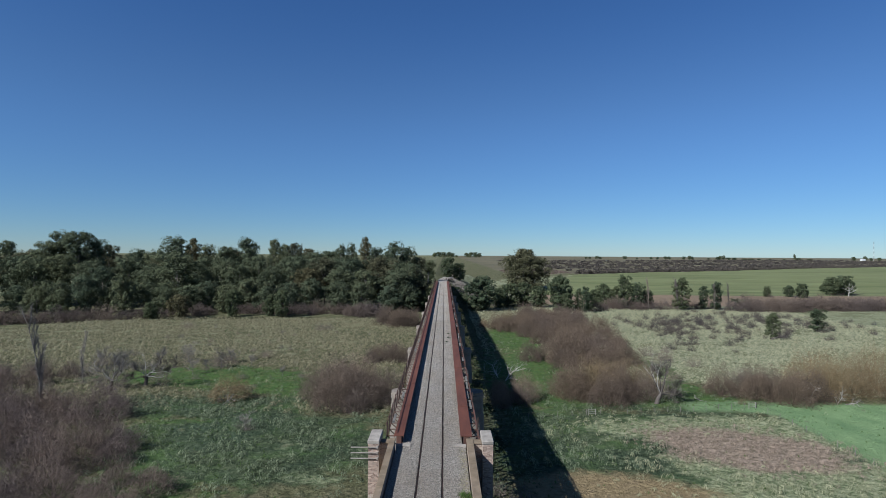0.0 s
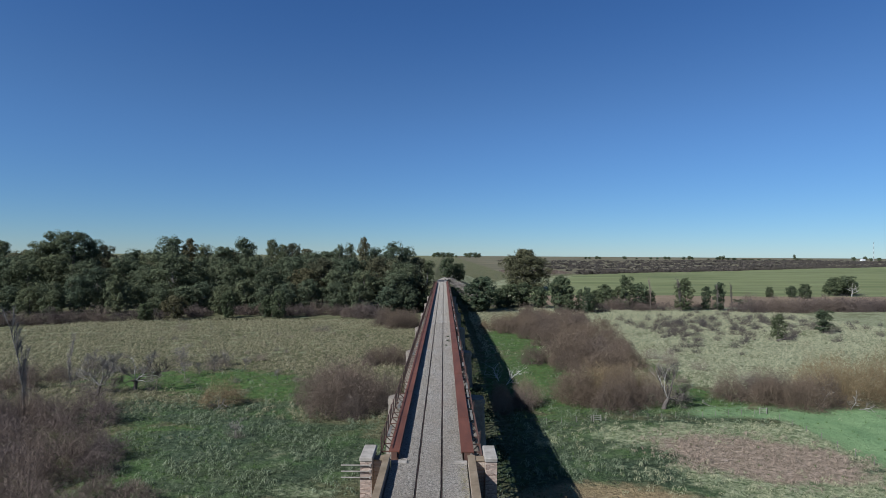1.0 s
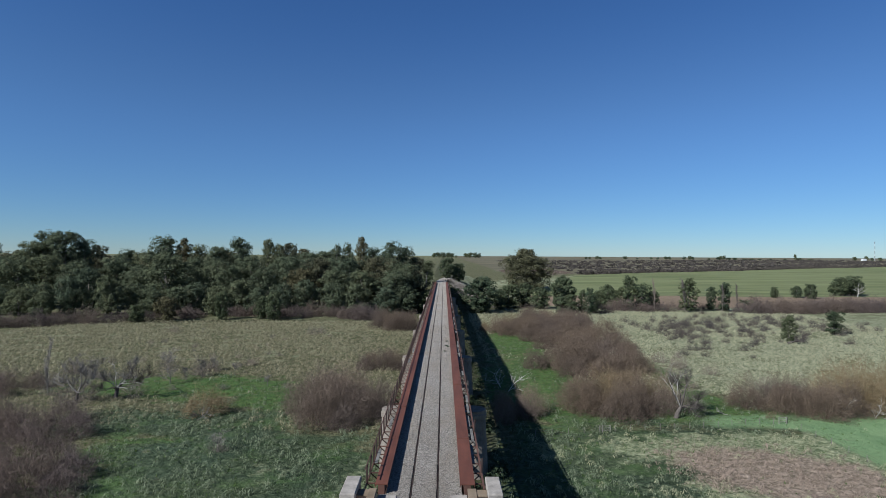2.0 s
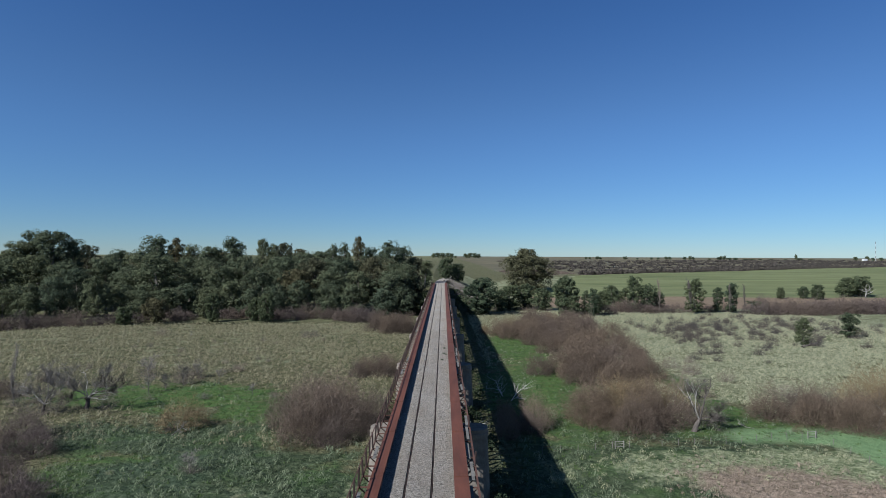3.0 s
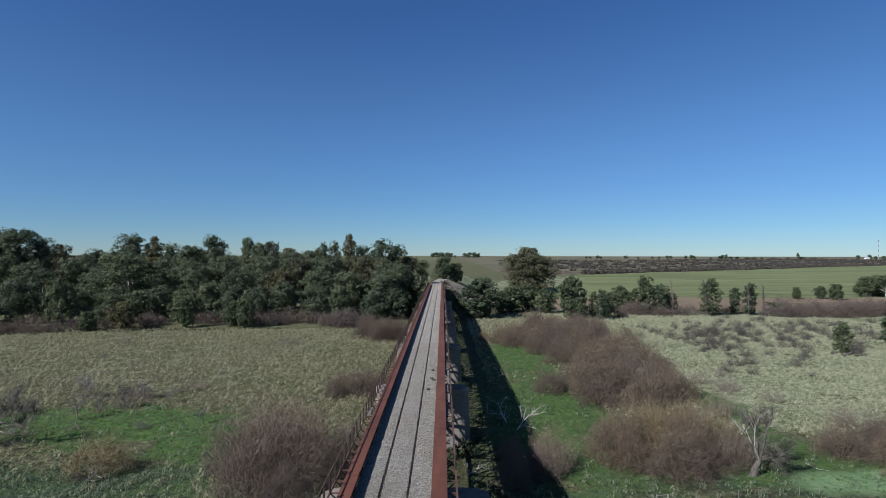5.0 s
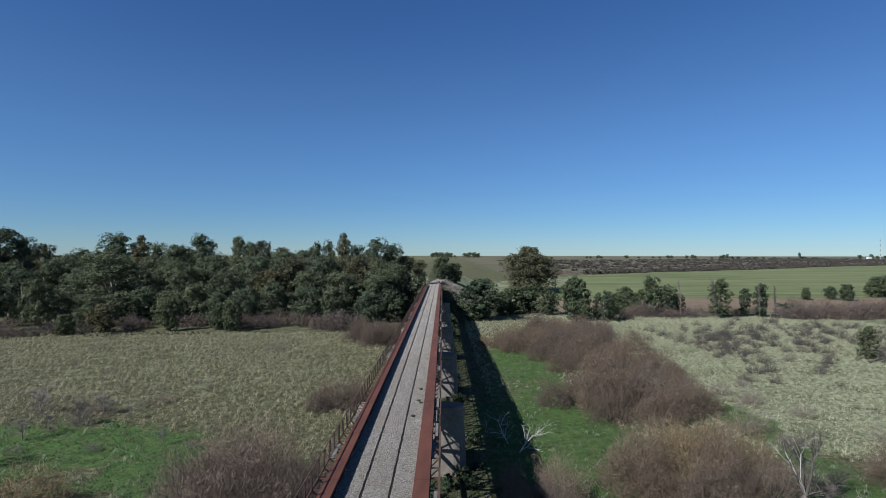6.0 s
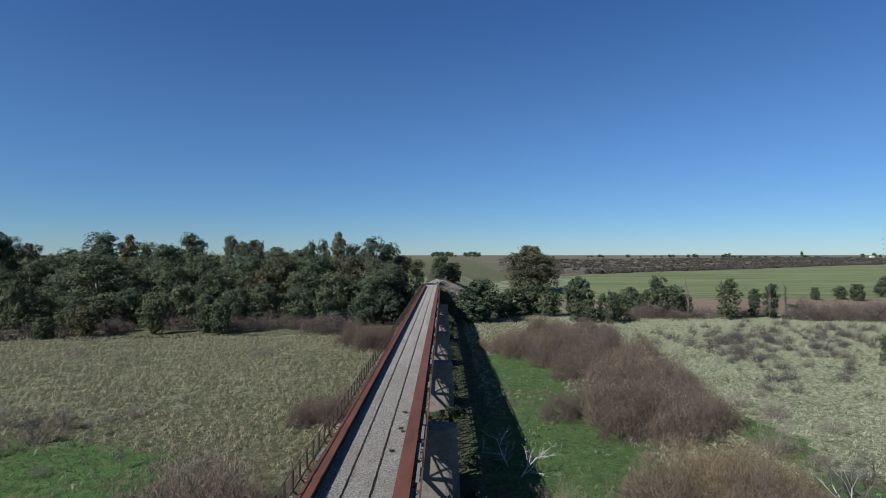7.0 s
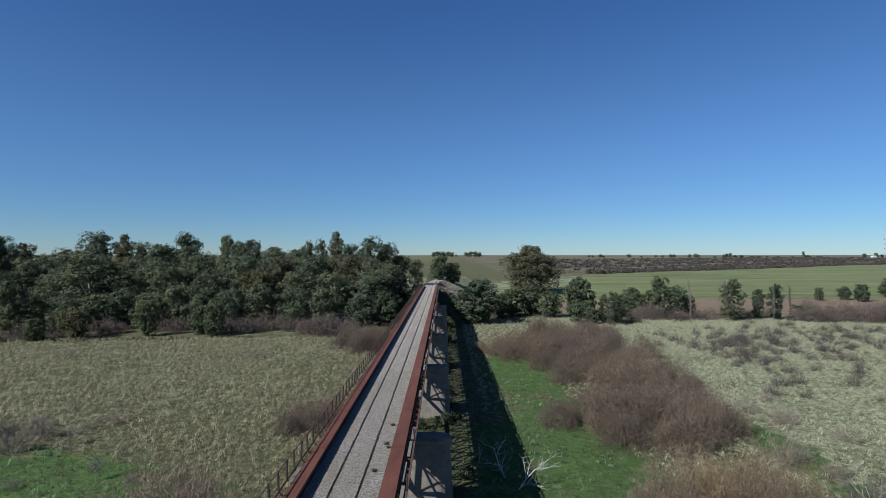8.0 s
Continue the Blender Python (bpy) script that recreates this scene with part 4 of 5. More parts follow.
def tussocks(label, material, spots, size, blades, seed, width=0.035):
    """Shaggy tufts: slim blades that lean out of a common foot."""
    r = np.random.default_rng(seed)
    x, y = spots
    z = height(x, y)
    n = len(x)
    s = size * r.uniform(0.5, 1.35, n)
    a = r.uniform(0, 2 * np.pi, (n, blades))
    out = r.uniform(0.1, 0.9, (n, blades)) * s[:, None]
    base = np.stack([np.repeat(x[:, None], blades, 1), np.repeat(y[:, None], blades, 1), np.repeat(z[:, None] - 0.04, blades, 1)], -1)
    flat = np.stack([np.cos(a), np.sin(a), np.zeros_like(a)], -1)
    b = r.uniform(0, 2 * np.pi, (n, blades))
    p = base + np.stack([np.cos(b), np.sin(b), np.zeros_like(b)], -1) * (r.uniform(0, 0.45, (n, blades)) * s[:, None])[..., None]
    q = p + flat * out[..., None] * 0.6 + np.array([0, 0, 1]) * (s[:, None] * r.uniform(0.3, 0.8, (n, blades)))[..., None]
    c = r.uniform(0, 2 * np.pi, (n, blades))
    side = np.stack([np.cos(c), np.sin(c), np.zeros_like(c)], -1) * width
    v = np.stack([p + side, p - side, q], 2).reshape(-1, 3)
    return tagged(new("grass", mesh("grass", v, np.arange(len(v)).reshape(-1, 3), material)), label, "grass", kind="stuff")


def mounds(label, material, x0, x1, y0, y1, gap, size, seed, keep, fine=150.0, blades=26, few=13):
    """Tussocks on an uneven grid: a low mop of blades that hang over all round, fewer and wider far off."""
    r = np.random.default_rng(seed)
    x, y = np.meshgrid(np.arange(x0, x1, gap), np.arange(y0, y1, gap))
    x, y = x.ravel() + r.uniform(-0.5, 0.5, x.size) * gap, y.ravel() + r.uniform(-0.5, 0.5, x.size) * gap
    ok = (np.abs(x - MID) >= 6.5) & keep(x, y, r.uniform(0, 1, len(x)))
    x, y = x[ok], y[ok]
    near = y + 0.5 * np.maximum(np.abs(x) - 60, 0) < fine + r.normal(0, 14, len(x))
    out = []
    for chosen, n in ((near, blades), (~near, few)):
        m = int(chosen.sum())
        if not m:
            continue
        foot = np.stack([x[chosen], y[chosen], height(x[chosen], y[chosen]) - 0.04], -1)[:, None]
        s = (size * r.uniform(0.5, 1.3, m) * r.uniform(0.75, 1.25, m))[:, None, None]
        tall = s * r.uniform(0.6, 1.15, (m, 1, 1))
        a, up = r.uniform(0, 6.283, (m, n)), r.uniform(0.0, 1.0, (m, n))
        flat = np.sqrt(1 - up * up)
        d = np.stack([np.cos(a) * flat, np.sin(a) * flat, up], -1)
        at = foot + d * np.concatenate([s, s, tall], -1) * np.array([0.72, 0.72, 1.0]) * r.uniform(0.8, 1.1, (m, n, 1))
        hang = np.stack([np.cos(a), np.sin(a), -0.9 * flat], -1) + r.normal(0, 0.22, (m, n, 3))
        hang -= d * (hang * d).sum(-1, keepdims=True) * 0.85
        hang /= np.linalg.norm(hang, axis=-1)[..., None]
        side = np.cross(d, hang) * s * (0.27 / math.sqrt(n)) * r.uniform(0.6, 1.4, (m, n, 1))
        long = s * (2.5 / math.sqrt(n)) * r.uniform(0.6, 1.3, (m, n, 1))
        top, tip = at - hang * long * 0.4, at + hang * long * 0.6
        tip[..., 2] = np.maximum(tip[..., 2], foot[..., 2] + 0.02)
        out.append(np.stack([top + side, top - side, tip], 2).reshape(-1, 3))
    v = np.concatenate(out)
    return tagged(new("grass", mesh("grass", v, np.arange(len(v)).reshape(-1, 3), material)), label, "grass", kind="stuff")


def spread(n, x0, x1, y0, y1, seed, keep=None, clear=7):
    r = np.random.default_rng(seed)
    x, y = r.uniform(x0, x1, n), r.uniform(y0, y1, n)
    ok = np.abs(x - MID) >= clear
    if keep is not None:
        ok &= keep(x, y, r.uniform(0, 1, n))
    return x[ok], y[ok]


def clump(x, y):
    """A slow random field that bunches the tussocks."""
    return 0.5 + 0.25 * np.sin(x * 0.31 + 2.1 * np.sin(y * 0.13)) + 0.25 * np.sin(y * 0.27 + 1.7 * np.sin(x * 0.17))


TAN = make_grass("dry_tussock", (0.25, 0.225, 0.135), (0.43, 0.385, 0.25))
WAN = make_grass("pale_tussock", (0.365, 0.354, 0.218), (0.55, 0.52, 0.35))
GREEN = make_grass("green_tussock", (0.05, 0.085, 0.024), (0.14, 0.2, 0.06))
PALE = make_grass("grey_tussock", (0.095, 0.125, 0.067), (0.33, 0.355, 0.23))
PINK = make_grass("pink_tussock", (0.26, 0.2, 0.15), (0.46, 0.36, 0.28))


def dry(x, y, u):
    z = zones(x, y)
    return u < (0.25 + 0.75 * clump(x, y)) * (1 - np.clip(z["lush"] * 1.4, 0, 0.99)) * (1 - 0.8 * np.clip(z["pink"] + z["straw"], 0, 1))


def tuft(x, y, u):
    z = zones(x, y)
    thick = 0.52 + 0.35 * clump(x, y) + 0.75 * np.clip(clump(x * 0.37 + 9, y * 0.45) * 1.5 - 0.35, 0, 1)
    return u < thick * (1 - np.clip(z["lush"] * 1.5, 0, 1)) * (1 - 0.9 * np.clip(z["pink"] + z["straw"] + z["lawn"] + 0.6 * z["grey"], 0, 1))


def damp(x, y, u):
    z = zones(x, y)
    return u < np.clip(1.3 * clump(x * 1.6, y * 1.6) - 0.3, 0, 1) * np.clip(0.3 * z["lush"] + z["grey"], 0, 1) * (1 - np.clip(z["pink"] + z["straw"] + z["lawn"] + z["reed"], 0, 1))


mounds("dry tan tussock grass over the meadow", TAN, -150, -4, 100, 242, 1.2, 0.78, 2, tuft, 120, 52, 30)
mounds("pale dry tussock grass over the meadow", WAN, 12, 170, 112, 296, 1.08, 0.64, 4, tuft, 130, 40, 24)
mounds("grey-green tussock grass in the damp ground", PALE, -80, 92, 58, 200, 1.08, 0.7, 6, damp, 110)
mounds("dark rank tussocks along the creek bank before the wood", make_grass("bank_grass", (0.03, 0.032, 0.018), (0.085, 0.082, 0.05)), -114, -56, 222, 252, 1.1, 1.0, 8, lambda x, y, u: (np.abs(y - 241 - 0.2 * (x + 75) - 1.6 * np.sin(x * 0.25)) < 1.5) & (u < 0.75))
tussocks("short green grass in damp hollows", GREEN, spread(15000, -80, 95, 60, 215, 5, lambda x, y, u: u < 0.12 + zones(x, y)["lush"]), 0.5, 6, 6, 0.05)
mounds("pale grey-green tussock grass near the bridge", PALE, -58, 86, 54, 118, 1.15, 0.72, 9, lambda x, y, u: u < 0.75 * clump(x * 1.3, y * 1.3) * (0.15 + 0.85 * zones(x, y)["grey"]) * (1 - np.clip(zones(x, y)["reed"] + zones(x, y)["pink"] + zones(x, y)["straw"] + zones(x, y)["lawn"], 0, 1)), 130, 34)
mounds("pale reedy grass in the paddock corner", make_grass("reed_grass", (0.27, 0.272, 0.155), (0.53, 0.505, 0.325)), 14, 80, 62, 104, 0.9, 0.6, 14, lambda x, y, u: u < (0.04 + 0.9 * zones(x, y)["reed"]) * (0.3 + 0.7 * clump(x * 1.6, y * 2.2)) * (1 - zones(x, y)["pink"]) * (1 - zones(x, y)["lawn"]), 130, 34)
mounds("pale tufts among the green by the bridge", PALE, -58, -6, 54, 128, 1.1, 0.5, 16, lambda x, y, u: u < np.clip(clump(x * 1.7, y * 1.7) - 0.5, 0, 1) * 1.6, 130, 32)
mounds("pale tufts standing in the lush green", PALE, 8, 62, 100, 215, 1.1, 0.42, 18, lambda x, y, u: u < np.clip(clump(x * 1.5, y * 1.5) - 0.45, 0, 1) * 1.8 * zones(x, y)["lush"], 130, 18)
mounds("pinkish dry tussock grass", PINK, 24, 66, 66, 100, 1.0, 0.62, 10, lambda x, y, u: u < 1.4 * zones(x, y)["pink"], 130, 32)
tussocks("rank dark grass under the bridge", make_grass("rank_grass", (0.04, 0.055, 0.02), (0.13, 0.145, 0.06)), spread(3500, -9, 12, 56, 300, 11, lambda x, y, u: u < 1, 0), 0.7, 10, 12)


# ---- bare and dead trees ----
def bare_tree(name, seed, tall, spread, material, levels=4, thick=0.02, kids=4, rise=0.6, low=0.35, reach=(0.42, 0.7), twigs=0, fine=0.012):
    """A leafless tree: a trunk that forks again and again into thinner limbs, with fine twigs along the last ones."""
    r = random.Random(seed)
    bm = bmesh.new()
    ends = []

    def grow(a, way, length, radius, level):
        mid = a + way * length * 0.5 + Vector((r.uniform(-1, 1), r.uniform(-1, 1), r.uniform(-0.4, 0.6))) * length * 0.07
        b = a + way * length + Vector((r.uniform(-1, 1), r.uniform(-1, 1), r.uniform(-0.3, 0.8))) * length * 0.08
        sides = 6 if level == 0 else (4 if level == 1 else 3)
        limb(bm, a, mid, radius, radius * 0.8, sides)
        limb(bm, mid, b, radius * 0.8, radius * 0.55, sides)
        if level >= levels - 1:
            ends.append((a, b))
        if level >= levels:
            return
        for i in range(kids if level else kids + 2):
            f = r.uniform(low, 1.0)
            p = mid + (b - mid) * (f * 2 - 1) if f > 0.5 else a + (mid - a) * f * 2
            turn = Vector((r.uniform(-1, 1), r.uniform(-1, 1), r.uniform(-0.15, 1) * rise))
            nxt = (way * (0.5 if spread > 0.4 else 0.9) + turn * (0.5 + spread if spread > 0.3 else 0.2)).normalized()
            grow(p, nxt, length * r.uniform(*reach), radius * r.uniform(0.42, 0.58), level + 1)

    grow(Vector((0, 0, -0.3)), Vector((r.uniform(-0.08, 0.08), r.uniform(-0.08, 0.08), 1)).normalized(), tall * (0.5 if spread > 0.4 else 0.95), tall * thick, 0)
    for a, b in ends:
        way = (b - a).normalized()
        for i in range(twigs):
            p = a.lerp(b, r.uniform(0.2, 1.0))
            d = (way + Vector((r.gauss(0, 0.6), r.gauss(0, 0.6), r.gauss(0.25, 0.5)))).normalized()
            side = d.orthogonal().normalized() * fine
            bm.faces.new([bm.verts.new(p + side), bm.verts.new(p - side), bm.verts.new(p + d * tall * r.uniform(0.05, 0.12))])
    me = bpy.data.meshes.new(name)
    bm.to_mesh(me)
    bm.free()
    me.materials.append(material)
    return me


def put_bare(me, x, y, s, label, turn=0.0, tilt=0.0, group="bare trees"):
    ob = new("bare_tree", me)
    ob.matrix_basis = Matrix.LocRotScale((x, y, float(height(x, y))), Euler((tilt, 0, turn)), (s, s, s))
    return tagged(ob, label, "tree", group)


GREYBARK = make_bark("grey_bark", (0.11, 0.1, 0.088), (0.26, 0.232, 0.205))
POPLAR = bare_tree("poplar", 3, 16, 0.15, GREYBARK, kids=22, levels=2, rise=1.6, thick=0.0065, low=0.1, reach=(0.13, 0.28), twigs=2, fine=0.014)
OAK = [bare_tree("bare", 5 + i, 8, 0.7, GREYBARK, kids=4, levels=3, thick=0.015, twigs=14, fine=0.011, low=0.25, rise=0.9) for i in range(2)]
GHOST = [bare_tree("dead", 15 + i, 8, 0.65, DEADWOOD, kids=3, levels=3, thick=0.024) for i in range(3)]
BLEACHED = make_bark("bleached_branches", (0.32, 0.3, 0.26), (0.56, 0.53, 0.475))
WHITE = [bare_tree("dead_limb", 25 + i, 7, 1.0, BLEACHED, kids=3, levels=3, thick=0.015, rise=0.8, low=0.08, reach=(0.5, 0.85)) for i in range(2)]
put_bare(POPLAR, -69, 98, 1.0, "tall slim leafless poplar rising from the willow thicket")
put_bare(POPLAR, -75, 119, 0.6, "tall slim leafless poplar rising from the willow thicket", 2.0)
FAR_POPLAR = bare_tree("far_poplar", 6, 14, 0.15, TWIG_GREY, kids=20, levels=2, rise=1.8, thick=0.008, low=0.1, reach=(0.14, 0.3), twigs=2, fine=0.016)
for x, y, s, t in ((103.3, 289, 0.95, 1.0), (118, 288.5, 0.95, 2.2), (137, 290, 0.8, 0.5), (147.5, 296, 0.8, 3.0)):
    put_bare(FAR_POPLAR, x, y, s, "slim pale leafless poplar at the field edge", t)
for x, y, s, t in ((-75, 133.5, 0.85, 1.0), (-64, 144, 0.8, 2.0), (-53.2, 137, 0.75, 4.0), (-55, 133, 0.5, 3.0), (-57, 130, 0.6, 1.4), (-53, 143, 0.6, 5.0), (-47, 140, 0.45, 5.0), (-82, 138, 0.7, 2.6), (-36, 128, 0.4, 0.4), (-31, 90, 0.45, 2.0)):
    put_bare(OAK[int(t) % 2], x, y, s, "grey leafless tree in the meadow", t)
DARKBARK = make_bark("dark_bark", (0.05, 0.043, 0.037), (0.15, 0.128, 0.11))
PALEWOOD = make_bark("split_wood", (0.2, 0.185, 0.16), (0.42, 0.39, 0.345))
DARK = [bare_tree("old", 35 + i, 7, 0.9, DARKBARK, kids=3, levels=4, thick=0.017, rise=0.9, low=0.12, twigs=9, fine=0.009) for i in range(2)]


def bough(bm, r, a, b, radius, level, kids, twigs):
    """A bent limb from a to b that carries shorter ones and fine twigs."""
    length = (b - a).length
    way = (b - a) / length
    points = [a, a.lerp(b, 0.35) + Vector((r.gauss(0, 1), r.gauss(0, 1), r.gauss(0.3, 0.8))) * length * 0.07, a.lerp(b, 0.7) + Vector((r.gauss(0, 1), r.gauss(0, 1), r.gauss(0.2, 0.8))) * length * 0.07, b]
    for i in range(3):
        limb(bm, points[i], points[i + 1], radius * (1 - 0.25 * i), radius * (0.75 - 0.25 * i) + 0.008, 6 if level == 0 else 4)
    for i in range(kids if level < 3 else 0):
        f = r.uniform(0.25, 1.0)
        k = min(int(f * 3), 2)
        p = points[k].lerp(points[k + 1], f * 3 - k)
        d = (way * 0.7 + Vector((r.gauss(0, 0.5), r.gauss(0, 0.5), r.gauss(0.3, 0.4)))).normalized()
        bough(bm, r, p, p + d * length * r.uniform(0.3, 0.55), radius * r.uniform(0.35, 0.5), level + 1, kids, twigs)
    for i in range(twigs if level else 0):
        p = points[1].lerp(points[3], r.uniform(0, 1))
        d = (way + Vector((r.gauss(0, 0.5), r.gauss(0, 0.5), r.gauss(0.3, 0.5)))).normalized()
        side = d.orthogonal().normalized() * 0.013
        bm.faces.new([bm.verts.new(p + side), bm.verts.new(p - side), bm.verts.new(p + d * r.uniform(0.6, 1.5))])


def put_old(x, y, seed, fork, radius, boughs, label):
    """An old tree: a short leaning trunk to its fork, dark boughs with fine twigs and bleached dead ones without."""
    r = random.Random(seed)
    t = new("old_tree")
    t.matrix_basis = pose(x, y, float(height(x, y)) - 0.1)
    bm = bmesh.new()
    top = Vector(fork)
    limb(bm, Vector((-0.15, 0, -0.3)), top * 0.5 + Vector((-0.1, 0.1, 0)), radius * 1.25, radius, 9)
    limb(bm, top * 0.5 + Vector((-0.1, 0.1, 0)), top, radius, radius * 0.85, 9)
    part("trunk", bm, DARKBARK, t, "thick dark trunk")
    for end, thick, dead, kids, twigs in boughs:
        bm = bmesh.new()
        bough(bm, r, top, Vector(end), thick, 0, kids, twigs)
        part("dead_limb" if dead == 1 else "limb", bm, (DARKBARK, PALEWOOD, GREYBARK)[dead], t, "bleached dead limb" if dead == 1 else "")
    return tagged(t, label, "tree", "old trees")


put_old(40.2, 107.9, 4, (0.8, 0, 1.9), 0.36, (((-0.9, 0.4, 5.6), 0.15, 0, 2, 3), ((-1.3, 0.5, 7.4), 0.075, 1, 2, 0), ((-0.7, -0.3, 8.0), 0.06, 1, 2, 0), ((2.4, 0.3, 6.4), 0.17, 0, 4, 6), ((1.2, 1.2, 6.4), 0.11, 0, 4, 7), ((3.6, -0.6, 3.0), 0.1, 0, 4, 8), ((3.9, 0.9, 1.5), 0.08, 0, 4, 8)), "old dark forked tree with bleached dead limbs among the willows")
put_old(-61.2, 117.6, 6, (0.2, 0, 2.0), 0.34, (((-0.6, 0.2, 5.8), 0.09, 1, 3, 0), ((2.0, -0.3, 3.2), 0.16, 1, 3, 0), ((3.2, -0.5, 1.8), 0.09, 1, 3, 0), ((5.4, 0.5, 3.8), 0.13, 0, 5, 3), ((4.8, -0.4, 2.4), 0.1, 0, 5, 3), ((2.8, 0.8, 5.2), 0.1, 2, 5, 3), ((-2.8, 0.3, 4.2), 0.1, 2, 5, 3), ((-2.9, -0.5, 1.6), 0.08, 0, 5, 3), ((4.2, -0.8, 3.2), 0.07, 1, 3, 0)), "broken old tree with a split bleached trunk and dark drooping limbs")
put_old(-66.3, 113.8, 9, (0.3, 0, 1.8), 0.26, (((-3.8, 0.2, 4.8), 0.09, 1, 3, 0), ((-2.0, -0.4, 5.4), 0.1, 2, 4, 3), ((0.4, 0.4, 6.0), 0.11, 2, 4, 4), ((2.6, 0.2, 5.6), 0.1, 2, 4, 4), ((-3.6, 0.8, 3.2), 0.08, 2, 4, 3), ((3.2, -0.5, 4.0), 0.08, 2, 4, 3)), "old leafless tree with a wide fan of grey limbs in meadow")
put_bare(GHOST[1], -40.4, 105.0, 0.5, "low dead stump with splayed bleached limbs", 2.0, 0.9)
put_bare(DARK[1], -40.8, 105.4, 0.42, "low dark stump with splayed limbs under an ochre shrub", 0.5, 0.8)
put_bare(WHITE[0], 12.4, 129.6, 0.95, "bleached dead branches beside the bridge shadow", 3.5, 0.95)
put_bare(WHITE[1], 13.6, 126.0, 0.95, "bleached dead branches beside the bridge shadow", 5.0, -0.7)
put_bare(WHITE[0], 5.2, 108, 0.5, "bleached dead branches below the bridge", 1.4, 0.9)
put_bare(bare_tree("far_dead", 18, 12.5, 0.6, BLEACHED, kids=3, levels=2, thick=0.022, low=0.3, reach=(0.5, 0.8)), 281, 397.5, 1.05, "bleached dead tree in the far hedge", 2.0)
put_bare(GHOST[1], 75.5, 107.4, 0.5, "bleached fallen limbs under the willows", 1.0, 1.2)
put_bare(WHITE[1], 74.0, 107.6, 0.6, "bleached limbs splayed out under the willows", 0.4, 0.5)
put_bare(WHITE[0], 69.5, 108.4, 0.62, "bleached dead branch in the face of a willow thicket", 2.2, 0.4)
bm = bmesh.new()
bough(bm, random.Random(3), Vector((-2.2, 0, 0.25)), Vector((2.4, 0.3, 1.5)), 0.42, 0, 5, 9)
fallen = bpy.data.meshes.new("fallen_tree")
bm.to_mesh(fallen)
bm.free()
fallen.materials.append(DARKBARK)
fallen = new("fallen_tree", fallen)
fallen.matrix_basis = pose(110.6, 189.6, float(height(110.6, 189.6)) - 0.05)
tagged(fallen, "dark fallen tree lying before an upright tree", "tree")
put_bare(GHOST[0], 50.0, 108.9, 0.45, "bleached fallen limbs by the willows", 4.0, 1.45)
put_bare(GHOST[2], -83.5, 208.5, 0.35, "bleached broken stump in the tussock meadow", 1.0, 0.5)
put_bare(GHOST[1], -25.8, 195.5, 0.3, "bleached log lying in the tussock meadow", 2.5, 1.4)


# ---- palms at the field edge ----
def build_palm(seed, tall):
    """A short palm: scaly trunk and arching feathered fronds."""
    r = random.Random(seed)
    palm = new("palm_tree")
    bm = bmesh.new()
    for i in range(6):
        z0, z1 = tall * 0.55 * i / 6, tall * 0.55 * (i + 1) / 6
        limb(bm, (0, 0, z0 - 0.1), (0, 0, z1), 0.34, 0.26, 7)
    part("trunk", bm, GREYBARK, palm)
    for k in range(22):
        a, up = k * 2.4, r.uniform(-0.2, 1.2)
        bm = bmesh.new()
        reach = tall * r.uniform(0.38, 0.5)
        way = Vector((math.cos(a), math.sin(a), 0))
        side = Vector((-math.sin(a), math.cos(a), 0))
        last = None
        for i in range(9):
            f = i / 8
            c = Vector((0, 0, tall * 0.54)) + way * reach * math.sin(f * 1.5) * math.cos(up * 0.6) + Vector((0, 0, reach * (up * f - 0.75 * f * f)))
            if last is not None:
                limb(bm, last, c, 0.03, 0.025, 3)
                w = reach * 0.26 * math.sin(math.pi * (0.12 + 0.83 * f))
                for sgn in (-1, 1):
                    for q in (0.25, 0.75):
                        m = last.lerp(c, q)
                        tip = m + side * sgn * w + way * w * 0.5 - Vector((0, 0, w * 0.45))
                        bm.faces.new([bm.verts.new(m), bm.verts.new(m + (c - last) * 0.35), bm.verts.new(tip)])
            last = c
        part("frond", bm, LEAF_BLUE, palm)
    return tagged(palm, "short palm with arching dark green fronds at the field edge", "palm", "palms")


palm = build_palm(5, 8.0)
palm.matrix_basis = pose(152.5, 299, float(height(152.5, 299)) - 0.1)
for x, y, sc in ((161, 304, 0.8), (238, 396, 1.1)):
    copy_thing(palm, Matrix.LocRotScale((x, y, float(height(x, y)) - 0.1), Euler((0, 0, x)), (sc, sc, sc)))


# ---- fences ----
def build_fence(points, gap, label):
    fence = new("fence")
    post = mesh("post", *box_arrays(0.034, 0.034, 1.05), GREYBARK)
    r = random.Random(9)
    for (ax, ay), (bx, by) in zip(points, points[1:]):
        n = max(1, int(math.hypot(bx - ax, by - ay) / gap))
        tops = []
        for i in range(n + 1):
            x, y = ax + (bx - ax) * i / n, ay + (by - ay) * i / n
            z = float(height(x, y)) - 0.1
            shared("post", post, fence, pose(x, y, z, r.uniform(-4, 4), r.uniform(-4, 4), r.uniform(0, 90)))
            tops.append((x, y, z))
        for h in (0.45, 0.8, 1.1):
            bm = bmesh.new()
            for p, q in zip(tops, tops[1:]):
                bar(bm, (p[0], p[1], p[2] + h), (q[0], q[1], q[2] + h), 0.012, 0.012)
            part("wire", bm, RUST, fence)
    return tagged(fence, label, "fence")


def box_arrays(a, b, c):
    v = [(x, y, z) for z in (0, c) for x, y in ((-a, -b), (a, -b), (a, b), (-a, b))]
    return v, [(0, 3, 2, 1), (4, 5, 6, 7), (0, 1, 5, 4), (1, 2, 6, 5), (2, 3, 7, 6), (3, 0, 4, 7)]


